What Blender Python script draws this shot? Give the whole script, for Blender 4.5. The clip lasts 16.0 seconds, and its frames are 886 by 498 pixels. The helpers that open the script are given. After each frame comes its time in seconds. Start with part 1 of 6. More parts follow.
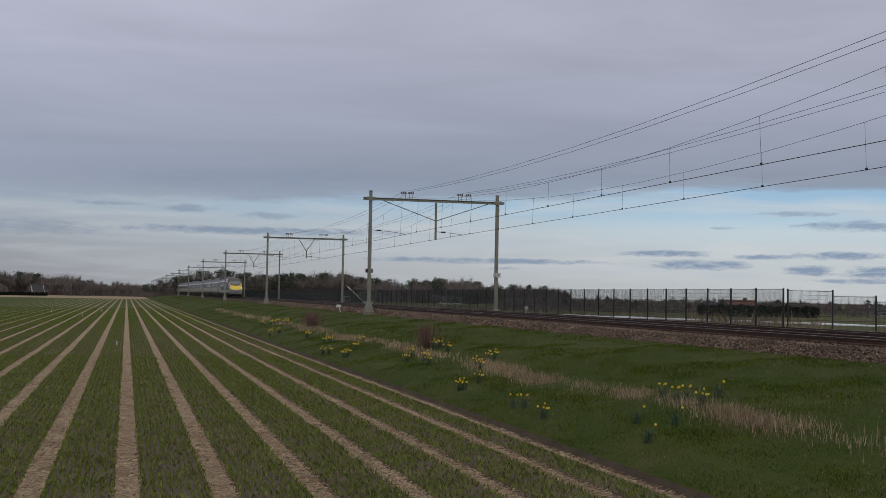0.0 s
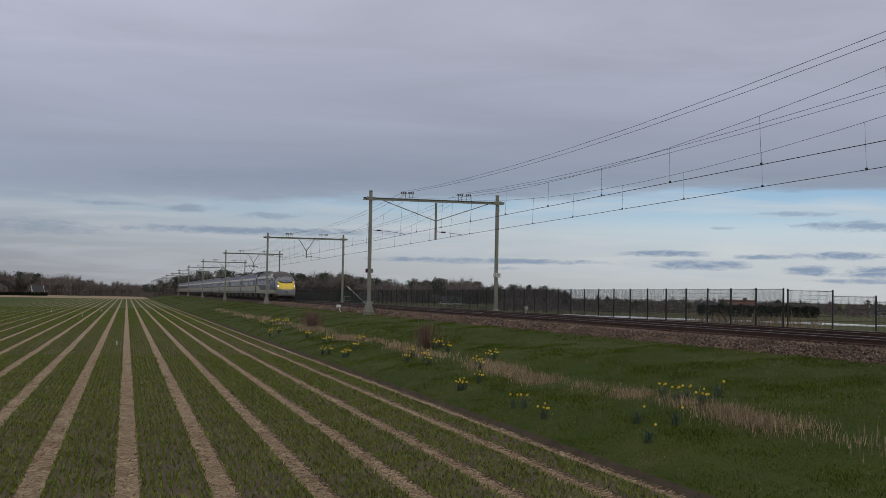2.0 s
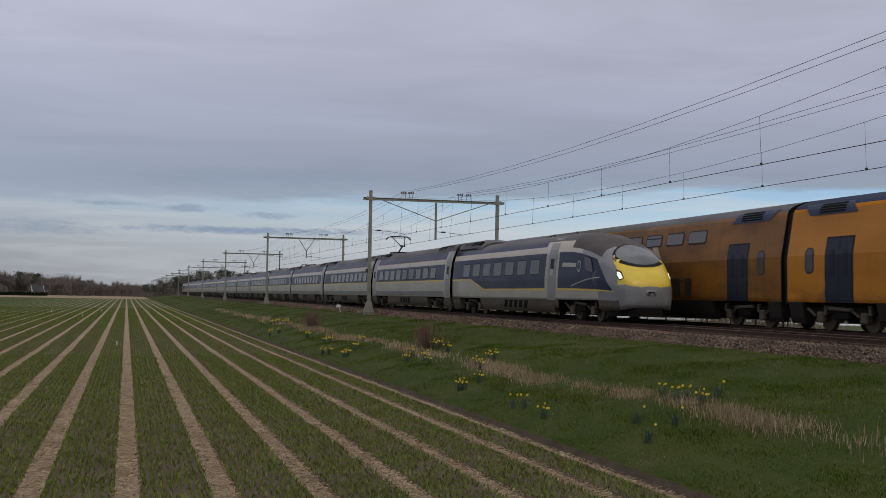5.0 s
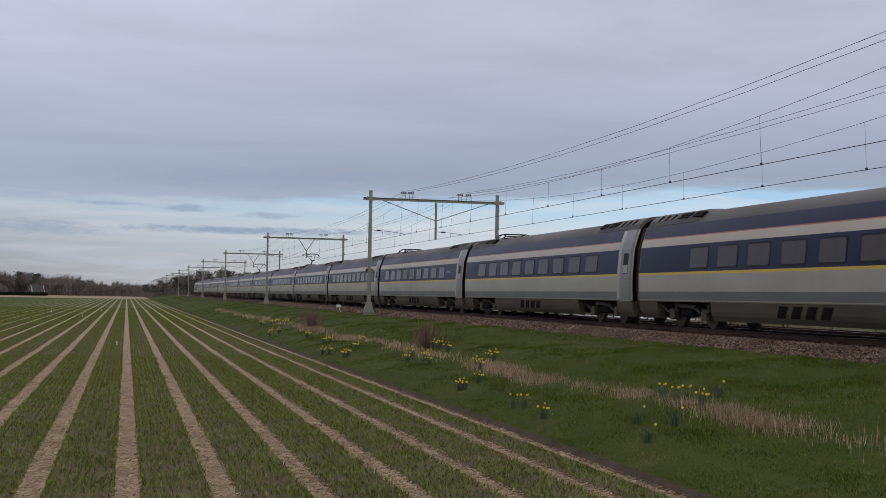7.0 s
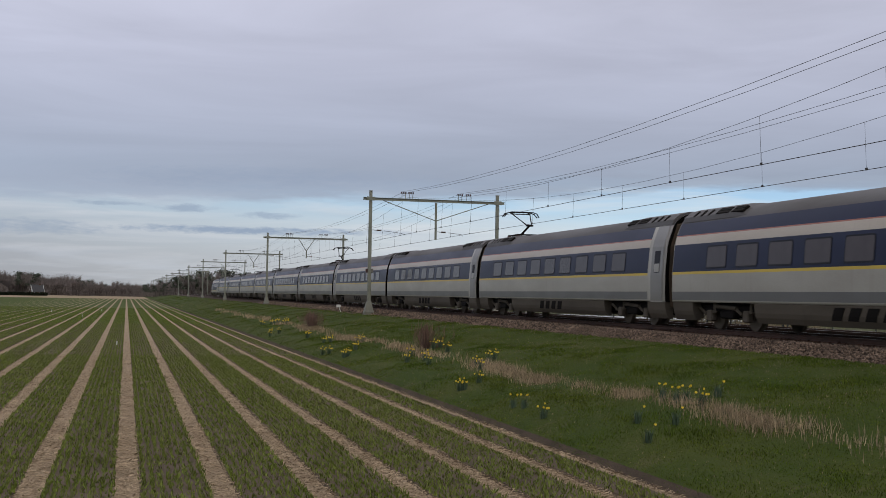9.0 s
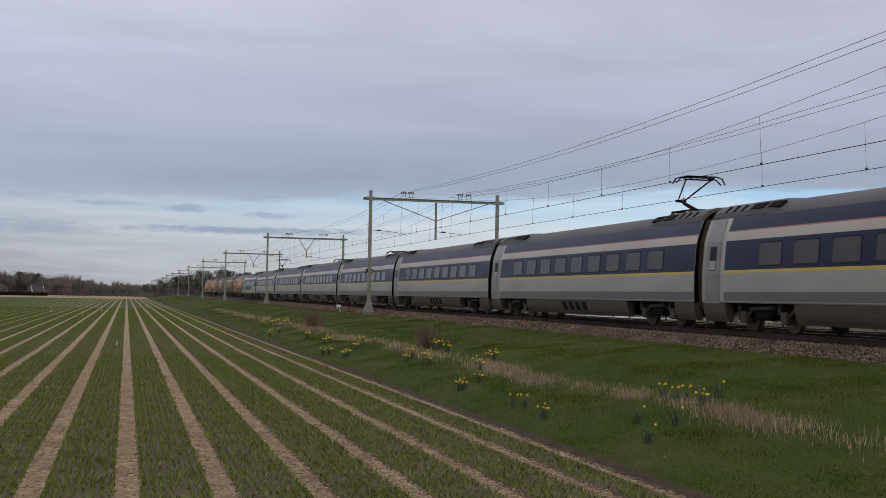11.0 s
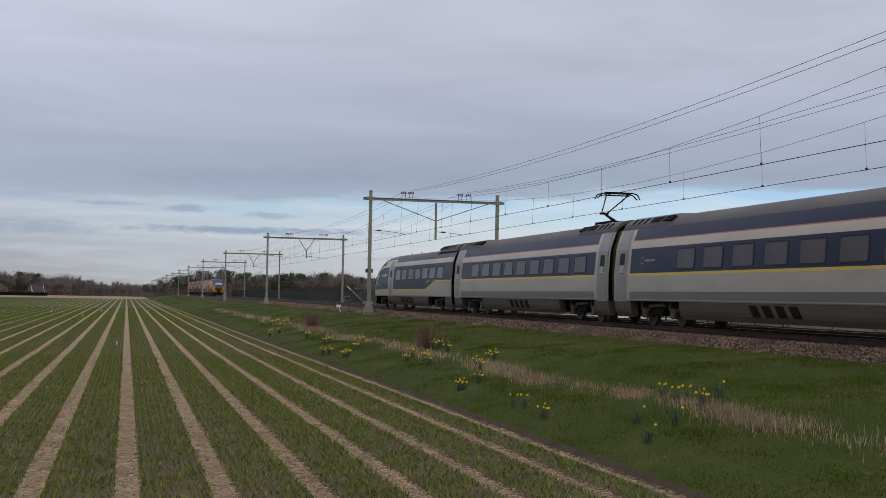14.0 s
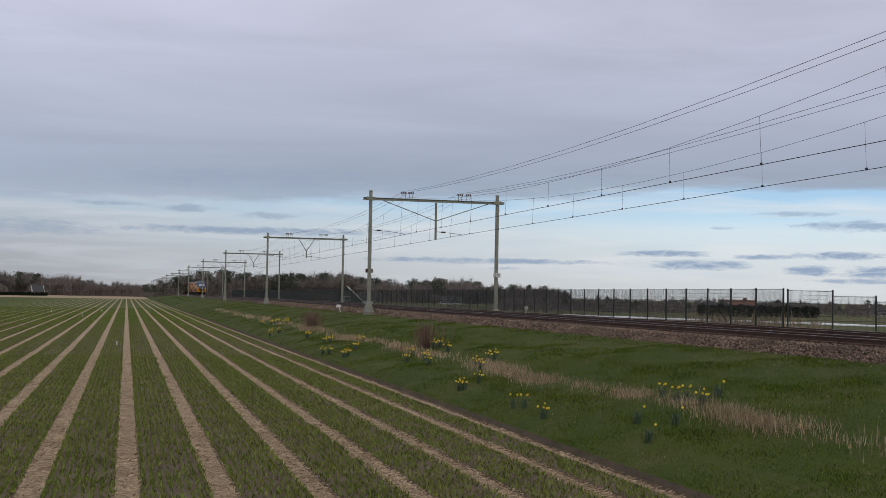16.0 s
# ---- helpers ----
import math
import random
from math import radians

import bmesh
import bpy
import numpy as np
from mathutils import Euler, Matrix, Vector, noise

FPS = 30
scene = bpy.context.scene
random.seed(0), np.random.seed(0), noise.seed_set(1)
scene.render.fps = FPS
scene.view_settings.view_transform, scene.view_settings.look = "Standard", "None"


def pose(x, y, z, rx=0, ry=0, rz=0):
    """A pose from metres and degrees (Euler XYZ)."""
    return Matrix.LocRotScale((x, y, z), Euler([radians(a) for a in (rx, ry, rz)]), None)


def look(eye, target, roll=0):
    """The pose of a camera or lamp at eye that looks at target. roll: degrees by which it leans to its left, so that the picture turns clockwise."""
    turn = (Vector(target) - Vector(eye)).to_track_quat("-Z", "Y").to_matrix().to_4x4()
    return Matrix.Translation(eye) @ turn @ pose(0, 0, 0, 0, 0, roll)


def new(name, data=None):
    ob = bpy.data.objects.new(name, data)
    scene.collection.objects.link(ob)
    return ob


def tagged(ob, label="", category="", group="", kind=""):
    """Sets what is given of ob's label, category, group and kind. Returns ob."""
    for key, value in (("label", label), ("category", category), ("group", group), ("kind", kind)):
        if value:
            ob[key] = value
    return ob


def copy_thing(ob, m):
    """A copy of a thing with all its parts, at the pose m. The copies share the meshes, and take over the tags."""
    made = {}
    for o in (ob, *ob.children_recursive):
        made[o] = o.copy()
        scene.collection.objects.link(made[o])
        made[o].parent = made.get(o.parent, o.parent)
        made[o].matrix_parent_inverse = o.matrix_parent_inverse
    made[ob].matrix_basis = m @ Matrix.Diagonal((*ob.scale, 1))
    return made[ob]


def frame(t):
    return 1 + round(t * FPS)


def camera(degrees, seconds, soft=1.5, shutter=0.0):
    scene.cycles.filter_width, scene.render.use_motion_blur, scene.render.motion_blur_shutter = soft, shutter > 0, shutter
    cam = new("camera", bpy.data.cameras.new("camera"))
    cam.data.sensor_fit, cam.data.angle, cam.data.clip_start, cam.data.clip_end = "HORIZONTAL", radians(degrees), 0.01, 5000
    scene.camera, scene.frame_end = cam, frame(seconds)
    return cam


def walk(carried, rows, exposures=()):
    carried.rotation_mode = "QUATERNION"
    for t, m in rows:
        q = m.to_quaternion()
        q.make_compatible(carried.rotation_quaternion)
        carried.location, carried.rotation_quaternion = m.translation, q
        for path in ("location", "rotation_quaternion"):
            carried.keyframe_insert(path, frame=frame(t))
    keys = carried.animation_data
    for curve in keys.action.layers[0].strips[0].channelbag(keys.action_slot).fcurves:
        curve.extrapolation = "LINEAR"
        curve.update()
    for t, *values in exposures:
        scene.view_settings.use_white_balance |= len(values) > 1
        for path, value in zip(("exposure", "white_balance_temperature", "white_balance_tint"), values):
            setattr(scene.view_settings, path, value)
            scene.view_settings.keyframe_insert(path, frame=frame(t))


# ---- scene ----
cam = camera(39.468, 16.0, soft=0.45, shutter=0.06)

RAIL = 2.24                      # height of the rail tops over the field
NEAR, FAR = 20.216, 24.175       # centre lines of the two tracks
EYE = Vector((0.0, 0.0, 3.191))
YAW, PITCH, LEAN = radians(14.329), radians(2.19), 1.027
AIM = EYE + Vector((math.sin(YAW) * math.cos(PITCH), math.cos(YAW) * math.cos(PITCH), math.sin(PITCH))) * 100
walk(cam, [(0.0, look(EYE, AIM, LEAN)), (16.0, look(EYE, AIM, LEAN))], exposures=[(0.0, 0.0), (4.2, 0.0), (6.3, 0.3), (16.0, 0.33)])

# ---- world and sun ----
SUN_EL, SUN_AZ = radians(50), radians(172)
world = bpy.data.worlds.new("sky")
scene.world = world
world.use_nodes = True


class Nodes:
    """Short hand for a node tree."""

    def __init__(self, tree):
        self.t = tree
        tree.nodes.clear()

    def put(self, kind, **inputs):
        n = self.t.nodes.new(kind)
        for k, v in inputs.items():
            self.set(n, k, v)
        return n

    def set(self, n, key, v):
        sock = n.inputs[int(key[1:])] if key[0] == "i" and key[1:].isdigit() else n.inputs[key.replace("_", " ")]
        if isinstance(v, bpy.types.NodeSocket):
            self.t.links.new(v, sock)
        else:
            sock.default_value = v

    def math(self, op, a, b=0.0, clamp=False):
        n = self.put("ShaderNodeMath", i0=a, i1=b)
        n.operation, n.use_clamp = op, clamp
        return n.outputs[0]

    def noise(self, vec, scale, detail=4.0, rough=0.5, distort=0.0):
        n = self.put("ShaderNodeTexNoise", Vector=vec, Scale=scale, Detail=detail, Roughness=rough, Distortion=distort)
        return n.outputs["Fac"]

    def ramp(self, fac, stops, smooth=False):
        n = self.put("ShaderNodeValToRGB", Fac=fac)
        e = n.color_ramp.elements
        n.color_ramp.interpolation = "EASE" if smooth else "LINEAR"
        while len(e) < len(stops):
            e.new(0.5)
        for el, (p, c) in zip(e, stops):
            el.position = p
            el.color = (c, c, c, 1) if isinstance(c, (int, float)) else (*c, 1)
        return n.outputs["Color"]

    def mix(self, fac, a, b, how="MIX"):
        n = self.t.nodes.new("ShaderNodeMix")
        n.data_type, n.blend_type = "RGBA", how
        for i, v in ((0, fac), (6, a), (7, b)):
            if isinstance(v, bpy.types.NodeSocket):
                self.t.links.new(v, n.inputs[i])
            else:
                n.inputs[i].default_value = (*v, 1) if isinstance(v, tuple) and len(v) == 3 else v
        return n.outputs[2]

    def mapped(self, vec, scale):
        return self.put("ShaderNodeMapping", Vector=vec, Scale=scale).outputs[0]


def build_sky():
    n = Nodes(world.node_tree)
    way = n.put("ShaderNodeTexCoord").outputs["Generated"]
    xyz = n.put("ShaderNodeSeparateXYZ", Vector=way)
    deg = 180 / math.pi
    az = n.math("MULTIPLY", n.math("ARCTAN2", xyz.outputs["X"], xyz.outputs["Y"]), deg)
    el = n.math("MULTIPLY", n.math("ARCSINE", xyz.outputs["Z"]), deg)
    flat = n.put("ShaderNodeCombineXYZ", X=az, Y=el, Z=0.0).outputs[0]
    sky = n.put("ShaderNodeTexSky")
    sky.sky_type, sky.sun_disc = "NISHITA", False
    sky.sun_elevation, sky.sun_rotation = SUN_EL, SUN_AZ
    clear = n.mix(1.0, sky.outputs[0], (0.1, 0.1, 0.1), "MULTIPLY")
    east = n.ramp(n.math("DIVIDE", n.math("ADD", az, 10.0), 50.0), [(0.1, 0.0), (0.75, 1.0)])
    # hazy bright sky low over the horizon, dimmer to the north-west
    up = n.math("DIVIDE", el, 8.0)
    hazy = n.ramp(up, [(0.0, (0.455, 0.485, 0.50)), (0.14, (0.50, 0.53, 0.555)), (0.27, (0.50, 0.555, 0.59)), (0.40, (0.49, 0.58, 0.64)), (0.50, (0.35, 0.53, 0.68)), (0.60, (0.30, 0.46, 0.63)), (1.0, (0.33, 0.43, 0.58))])
    dull = n.ramp(up, [(0.0, (0.275, 0.287, 0.312)), (0.2, (0.285, 0.303, 0.34)), (0.42, (0.335, 0.38, 0.435)), (0.55, (0.33, 0.40, 0.48)), (1.0, (0.33, 0.38, 0.47))])
    low = n.mix(east, dull, hazy)
    # long soft streaks
    wisp = n.noise(n.mapped(flat, (0.10, 1.1, 1.0)), 1.0, 6.0, 0.55, 0.4)
    low = n.mix(n.ramp(wisp, [(0.46, 0.0), (0.68, 0.65)]), low, n.mix(east, (0.47, 0.485, 0.53), (0.585, 0.60, 0.615)))
    haze2 = n.noise(n.mapped(flat, (0.07, 0.9, 3.0)), 1.3, 5.0, 0.55, 0.3)
    low = n.mix(n.ramp(haze2, [(0.48, 0.0), (0.72, 0.55)]), low, n.mix(east, (0.285, 0.325, 0.395), (0.40, 0.475, 0.545)))
    # single cloud banks: azimuth, elevation, half width, half height (degrees), density
    ragged = n.math("SUBTRACT", n.noise(n.mapped(flat, (0.95, 3.8, 1.0)), 1.0, 8.0, 0.66, 0.35), 0.5)
    banks = ((5.2, 2.85, 6.6, 0.22, 0.95), (2.6, 3.80, 1.6, 0.22, 0.7), (6.2, 3.55, 1.6, 0.18, 0.6), (-4.8, 2.75, 4.0, 0.4, 0.6), (-1.0, 3.9, 1.8, 0.12, 0.6), (16.4, 1.68, 6.2, 0.16, 0.9), (24.6, 2.12, 2.3, 0.17, 0.95), (26.2, 1.62, 2.6, 0.25, 0.95), (28.9, 2.02, 1.5, 0.14, 0.9), (32.2, 2.08, 2.3, 0.2, 0.95), (30.9, 1.42, 1.3, 0.28, 0.95), (34.0, 1.4, 2.0, 0.32, 0.95), (33.2, 0.98, 2.4, 0.13, 0.8), (33.2, 3.4, 3.4, 0.27, 0.8), (30.3, 3.95, 2.0, 0.13, 0.6), (27.2, 3.3, 0.8, 0.09, 0.5), (17.2, 1.35, 0.8, 0.1, 0.6), (11.6, 2.9, 1.6, 0.14, 0.35), (29.5, 5.2, 4.0, 0.3, 0.4), (44.0, 2.0, 5.0, 0.4, 0.9), (-20.0, 2.0, 7.0, 0.4, 0.7), (62.0, 3.0, 8.0, 0.5, 0.8))
    mass = None
    for a, e, w, h, thick in banks:
        dx = n.math("POWER", n.math("ABSOLUTE", n.math("DIVIDE", n.math("SUBTRACT", az, a), w)), 2.0)
        dy = n.math("POWER", n.math("ABSOLUTE", n.math("DIVIDE", n.math("SUBTRACT", el, e), h)), 2.0)
        body = n.math("SUBTRACT", 1.0, n.math("ADD", dx, dy))
        body = n.math("ADD", body, n.math("MULTIPLY", ragged, 3.4))
        body = n.math("MULTIPLY", n.math("DIVIDE", body, 1.0, True), thick)
        mass = body if mass is None else n.math("MAXIMUM", mass, body)
    low = n.mix(mass, low, n.mix(east, (0.215, 0.265, 0.355), (0.205, 0.275, 0.395)))
    # the closed grey layer above, its base a little higher towards the east
    broad = n.noise(n.mapped(flat, (0.045, 0.28, 1.0)), 1.0, 5.0, 0.55, 0.5)
    fine = n.noise(n.mapped(flat, (0.16, 1.0, 1.0)), 1.0, 6.0, 0.6, 0.2)
    base = n.math("SUBTRACT", el, n.math("MULTIPLY", az, 0.024))
    base = n.math("ADD", base, n.math("MULTIPLY", n.math("SUBTRACT", broad, 0.5), 1.8))
    base = n.math("ADD", base, n.math("MULTIPLY", n.math("SUBTRACT", fine, 0.5), 1.5))
    cover = n.ramp(n.math("DIVIDE", base, 10.0), [(0.40, 0.0), (0.44, 0.8), (0.51, 1.0)])
    grey = n.ramp(n.math("DIVIDE", el, 90.0), [(0.0, (0.26, 0.30, 0.38)), (0.062, (0.262, 0.30, 0.385)), (0.085, (0.318, 0.345, 0.435)), (0.12, (0.385, 0.40, 0.495)), (0.16, (0.442, 0.45, 0.545)), (0.3, (0.52, 0.52, 0.59)), (1.0, (0.72, 0.72, 0.76))])
    shade = n.ramp(n.noise(n.mapped(flat, (0.05, 0.35, 1.0)), 1.0, 6.0, 0.55, 0.6), [(0.3, 0.90), (0.7, 1.09)])
    grey = n.mix(1.0, grey, shade, "MULTIPLY")
    grey = n.mix(1.0, grey, n.mix(east, (1.04, 1.04, 1.04), (0.93, 0.93, 0.93)), "MULTIPLY")
    # a darker lens under the layer
    dx = n.math("POWER", n.math("ABSOLUTE", n.math("DIVIDE", n.math("SUBTRACT", az, 7.0), 9.0)), 2.0)
    dy = n.math("POWER", n.math("ABSOLUTE", n.math("DIVIDE", n.math("SUBTRACT", el, 5.15), 0.7)), 2.0)
    lens = n.math("ADD", n.math("SUBTRACT", 1.0, n.math("ADD", dx, dy)), n.math("MULTIPLY", ragged, 2.0))
    grey = n.mix(n.math("MULTIPLY", n.math("DIVIDE", lens, 1.6, True), 0.8), grey, (0.215, 0.262, 0.36))
    full = n.mix(cover, low, grey)
    full = n.mix(0.04, full, clear)
    bg = n.put("ShaderNodeBackground", Color=full, Strength=1.06)
    n.t.links.new(bg.outputs[0], n.put("ShaderNodeOutputWorld").inputs[0])


build_sky()
sun = new("sun", bpy.data.lights.new("sun", "SUN"))
sun.data.energy, sun.data.angle, sun.data.color = 0.8, radians(15), (1.0, 0.90, 0.74)
sun.matrix_world = look((0, 0, 60), Vector((0, 0, 60)) - Vector((math.sin(SUN_AZ) * math.cos(SUN_EL), math.cos(SUN_AZ) * math.cos(SUN_EL), math.sin(SUN_EL))))


# ---- materials ----
def material(name, base, second=None, rough=0.6, metal=0.0, scale=3.0, grain=40.0, bump=0.15, dirt=None, dirt_at=(0.55, 0.75), stretch=(1, 1, 1), island=0.0, gloss=0.5, coord="Object", bump_dist=0.02):
    """A surface with colour varied at a broad and a fine scale, optional dirt and a fine relief."""
    m = bpy.data.materials.new(name)
    m.use_nodes = True
    n = Nodes(m.node_tree)
    at = n.mapped(n.put("ShaderNodeTexCoord").outputs[coord], stretch)
    second = second or tuple(c * 0.8 for c in base)
    big = n.noise(at, scale, 5.0, 0.6)
    small = n.noise(at, grain, 4.0, 0.6)
    colour = n.mix(n.ramp(big, [(0.35, 0.0), (0.65, 1.0)]), base, second)
    colour = n.mix(0.5, colour, n.mix(1.0, colour, n.ramp(small, [(0.3, 0.55), (0.7, 1.35)]), "MULTIPLY"))
    if dirt:
        d = n.noise(n.mapped(at, (1.7, 1.7, 1.7)), scale * 1.3, 6.0, 0.65, 0.3)
        colour = n.mix(n.ramp(d, [(dirt_at[0], 0.0), (dirt_at[1], 0.85)]), colour, dirt)
    if island:
        geo = n.put("ShaderNodeNewGeometry").outputs["Random Per Island"]
        colour = n.mix(1.0, colour, n.ramp(geo, [(0.0, 1 - island), (1.0, 1 + island)]), "MULTIPLY")
    b = n.put("ShaderNodeBsdfPrincipled", Base_Color=colour, Metallic=metal)
    n.set(b, "Roughness", n.math("ADD", n.math("MULTIPLY", small, 0.2), rough - 0.1, True))
    b.inputs["Specular IOR Level"].default_value = gloss
    if bump:
        n.set(b, "Normal", n.put("ShaderNodeBump", Strength=bump, Distance=bump_dist, Height=small).outputs[0])
    n.t.links.new(b.outputs[0], n.put("ShaderNodeOutputMaterial").inputs[0])
    return m


def glow(name, colour, strength):
    m = bpy.data.materials.new(name)
    m.use_nodes = True
    n = Nodes(m.node_tree)
    e = n.put("ShaderNodeEmission", Color=(*colour, 1), Strength=strength)
    n.t.links.new(e.outputs[0], n.put("ShaderNodeOutputMaterial").inputs[0])
    return m


M = {}
M["grass"] = material("grass ground", (0.030, 0.048, 0.006), (0.050, 0.060, 0.012), 0.9, scale=0.35, grain=14, bump=0.8, dirt=(0.10, 0.085, 0.045), dirt_at=(0.58, 0.8), gloss=0.1, bump_dist=0.05)
M["soil"] = material("field soil", (0.105, 0.080, 0.058), (0.070, 0.053, 0.039), 0.95, scale=0.9, grain=30, bump=0.9, gloss=0.1)
M["straw"] = material("straw strewn path", (0.31, 0.238, 0.158), (0.232, 0.174, 0.115), 0.9, scale=1.1, grain=55, bump=0.9, dirt=(0.16, 0.115, 0.08), dirt_at=(0.56, 0.8), gloss=0.15)
M["far_field"] = material("far green field", (0.075, 0.085, 0.030), (0.095, 0.088, 0.042), 0.95, scale=0.03, grain=1.2, bump=0.2, gloss=0.1)
M["ballast"] = material("ballast bed", (0.045, 0.032, 0.025), (0.060, 0.044, 0.034), 0.95, scale=0.8, grain=26, bump=1.0, gloss=0.1, bump_dist=0.04)
M["dark_stone"] = material("dark brown ballast stone", (0.060, 0.034, 0.022), (0.038, 0.023, 0.016), 0.9, scale=0.8, grain=22, bump=0.3, island=0.6, gloss=0.1)
M["stone"] = material("ballast stone", (0.150, 0.108, 0.080), (0.085, 0.060, 0.044), 0.85, scale=0.5, grain=22, bump=0.3, island=0.8, gloss=0.2)
M["rail"] = material("rusty rail side", (0.075, 0.040, 0.028), (0.05, 0.03, 0.022), 0.8, scale=2, grain=60, bump=0.3, gloss=0.3)
M["rail_top"] = material("polished rail head", (0.45, 0.44, 0.43), (0.38, 0.36, 0.35), 0.3, 1.0, scale=2, grain=80, bump=0.05)
M["concrete"] = material("grey concrete", (0.30, 0.29, 0.26), (0.22, 0.21, 0.19), 0.9, scale=1.5, grain=40, bump=0.3, dirt=(0.12, 0.10, 0.08))
M["sleeper"] = material("rust dusted concrete", (0.085, 0.062, 0.048), (0.055, 0.038, 0.028), 0.9, scale=1.5, grain=40, bump=0.3, dirt=(0.05, 0.03, 0.02))
M["mast"] = material("painted galvanised mast", (0.22, 0.228, 0.185), (0.17, 0.18, 0.142), 0.6, 0.2, scale=1.2, grain=25, bump=0.1, dirt=(0.13, 0.12, 0.09), dirt_at=(0.58, 0.85))
M["wire"] = material("dark copper wire", (0.055, 0.05, 0.048), (0.04, 0.036, 0.034), 0.5, 0.6, bump=0)
M["insulator"] = material("brown glazed insulator", (0.06, 0.025, 0.02), (0.045, 0.02, 0.018), 0.3, bump=0)
M["fence"] = material("dark green coated fence steel", (0.016, 0.020, 0.018), (0.011, 0.014, 0.013), 0.5, bump=0)
M["white"] = material("weathered white paint", (0.62, 0.62, 0.60), (0.52, 0.52, 0.5), 0.5, scale=1.5, dirt=(0.3, 0.27, 0.22), dirt_at=(0.62, 0.9))
M["black"] = material("black rubber", (0.012, 0.012, 0.012), (0.02, 0.018, 0.017), 0.7, gloss=0.2, bump=0)
M["bed_far"] = material("bulb shoots seen far off", (0.062, 0.080, 0.018), (0.047, 0.065, 0.013), 0.95, scale=0.5, grain=7, bump=0.3, gloss=0.1, stretch=(1, 0.15, 1))
M["shoot"] = material("green bulb shoot", (0.105, 0.138, 0.018), (0.130, 0.155, 0.030), 0.6, scale=0.4, grain=9, bump=0, island=0.45, gloss=0.25)
M["blade"] = material("grass blade", (0.054, 0.090, 0.008), (0.084, 0.106, 0.014), 0.8, scale=0.5, grain=3.5, bump=0, dirt=(0.026, 0.050, 0.005), dirt_at=(0.46, 0.72), island=0.75, gloss=0.08)
M["dry"] = material("dry grass blade", (0.36, 0.28, 0.185), (0.27, 0.205, 0.13), 0.8, scale=0.6, grain=6, bump=0, island=0.45, gloss=0.15)
M["straw_bit"] = material("bleached straw", (0.37, 0.286, 0.19), (0.24, 0.178, 0.115), 0.8, scale=0.7, grain=8, bump=0, island=0.45, gloss=0.2)
M["daffodil_leaf"] = material("blue green flower leaf", (0.042, 0.075, 0.040), (0.055, 0.088, 0.050), 0.55, scale=2, grain=9, bump=0, island=0.35)
M["petal"] = material("yellow petal", (0.68, 0.52, 0.03), (0.60, 0.42, 0.02), 0.6, scale=4, grain=20, bump=0, island=0.2)
# distance haze is mixed into the twig, bark and pine colours
M["twig"] = material("haze-paled bare winter twig", (0.185, 0.157, 0.146), (0.155, 0.134, 0.126), 0.9, scale=0.05, grain=0.6, bump=0, island=0.2, gloss=0.1)
M["bark"] = material("haze-paled grey brown bark", (0.12, 0.10, 0.088), (0.085, 0.073, 0.064), 0.9, scale=0.3, grain=4, bump=0.2, gloss=0.1)
M["pine"] = material("haze-paled dark pine needles", (0.056, 0.068, 0.050), (0.072, 0.082, 0.062), 0.8, scale=0.08, grain=0.9, bump=0, island=0.5, gloss=0.15)
M["hedge"] = material("dark hedge leaves", (0.012, 0.018, 0.010), (0.018, 0.024, 0.012), 0.8, scale=0.2, grain=2, bump=0, island=0.45, gloss=0.15)
M["red_stem"] = material("reddish bare stems", (0.15, 0.085, 0.062), (0.11, 0.065, 0.05), 0.8, scale=1, grain=8, bump=0, island=0.4)
M["roof_tile"] = material("orange roof tiles", (0.13, 0.058, 0.036), (0.10, 0.046, 0.03), 0.8, scale=0.6, grain=4, bump=0.2)
M["slate_roof"] = material("dark roof tiles", (0.035, 0.035, 0.038), (0.028, 0.028, 0.03), 0.8, scale=0.6, grain=4)
M["brick"] = material("brown brick wall", (0.12, 0.07, 0.05), (0.09, 0.055, 0.04), 0.9, scale=0.5, grain=6)
M["pane"] = material("dark window pane", (0.03, 0.033, 0.037), (0.02, 0.022, 0.025), 0.15, bump=0)
M["water"] = material("still ditch water", (0.02, 0.025, 0.025), (0.03, 0.032, 0.03), 0.12, scale=0.1, grain=2, bump=0.02, gloss=0.6)
M["sheet"] = material("white crop cover sheet", (0.66, 0.67, 0.70), (0.58, 0.60, 0.63), 0.5, scale=0.05, grain=1.5, bump=0.2)
M["furrow_soil"] = material("dark furrow soil", (0.085, 0.062, 0.046), (0.050, 0.038, 0.027), 0.95, scale=1.2, grain=18, bump=0.9, gloss=0.15)
M["footing"] = material("stained concrete footing", (0.20, 0.20, 0.17), (0.15, 0.15, 0.125), 0.9, scale=1.5, grain=40, bump=0.3, dirt=(0.09, 0.08, 0.06))


# ---- mesh tools ----
def mesh(name, verts, faces, mats, ids=None, smooth=False):
    me = bpy.data.meshes.new(name)
    me.from_pydata([tuple(v) for v in verts], [], [tuple(f) for f in faces])
    for m in mats if isinstance(mats, (list, tuple)) else [mats]:
        me.materials.append(m)
    if ids is not None:
        me.polygons.foreach_set("material_index", ids)
    if smooth:
        me.polygons.foreach_set("use_smooth", [True] * len(me.polygons))
    me.update()
    return me


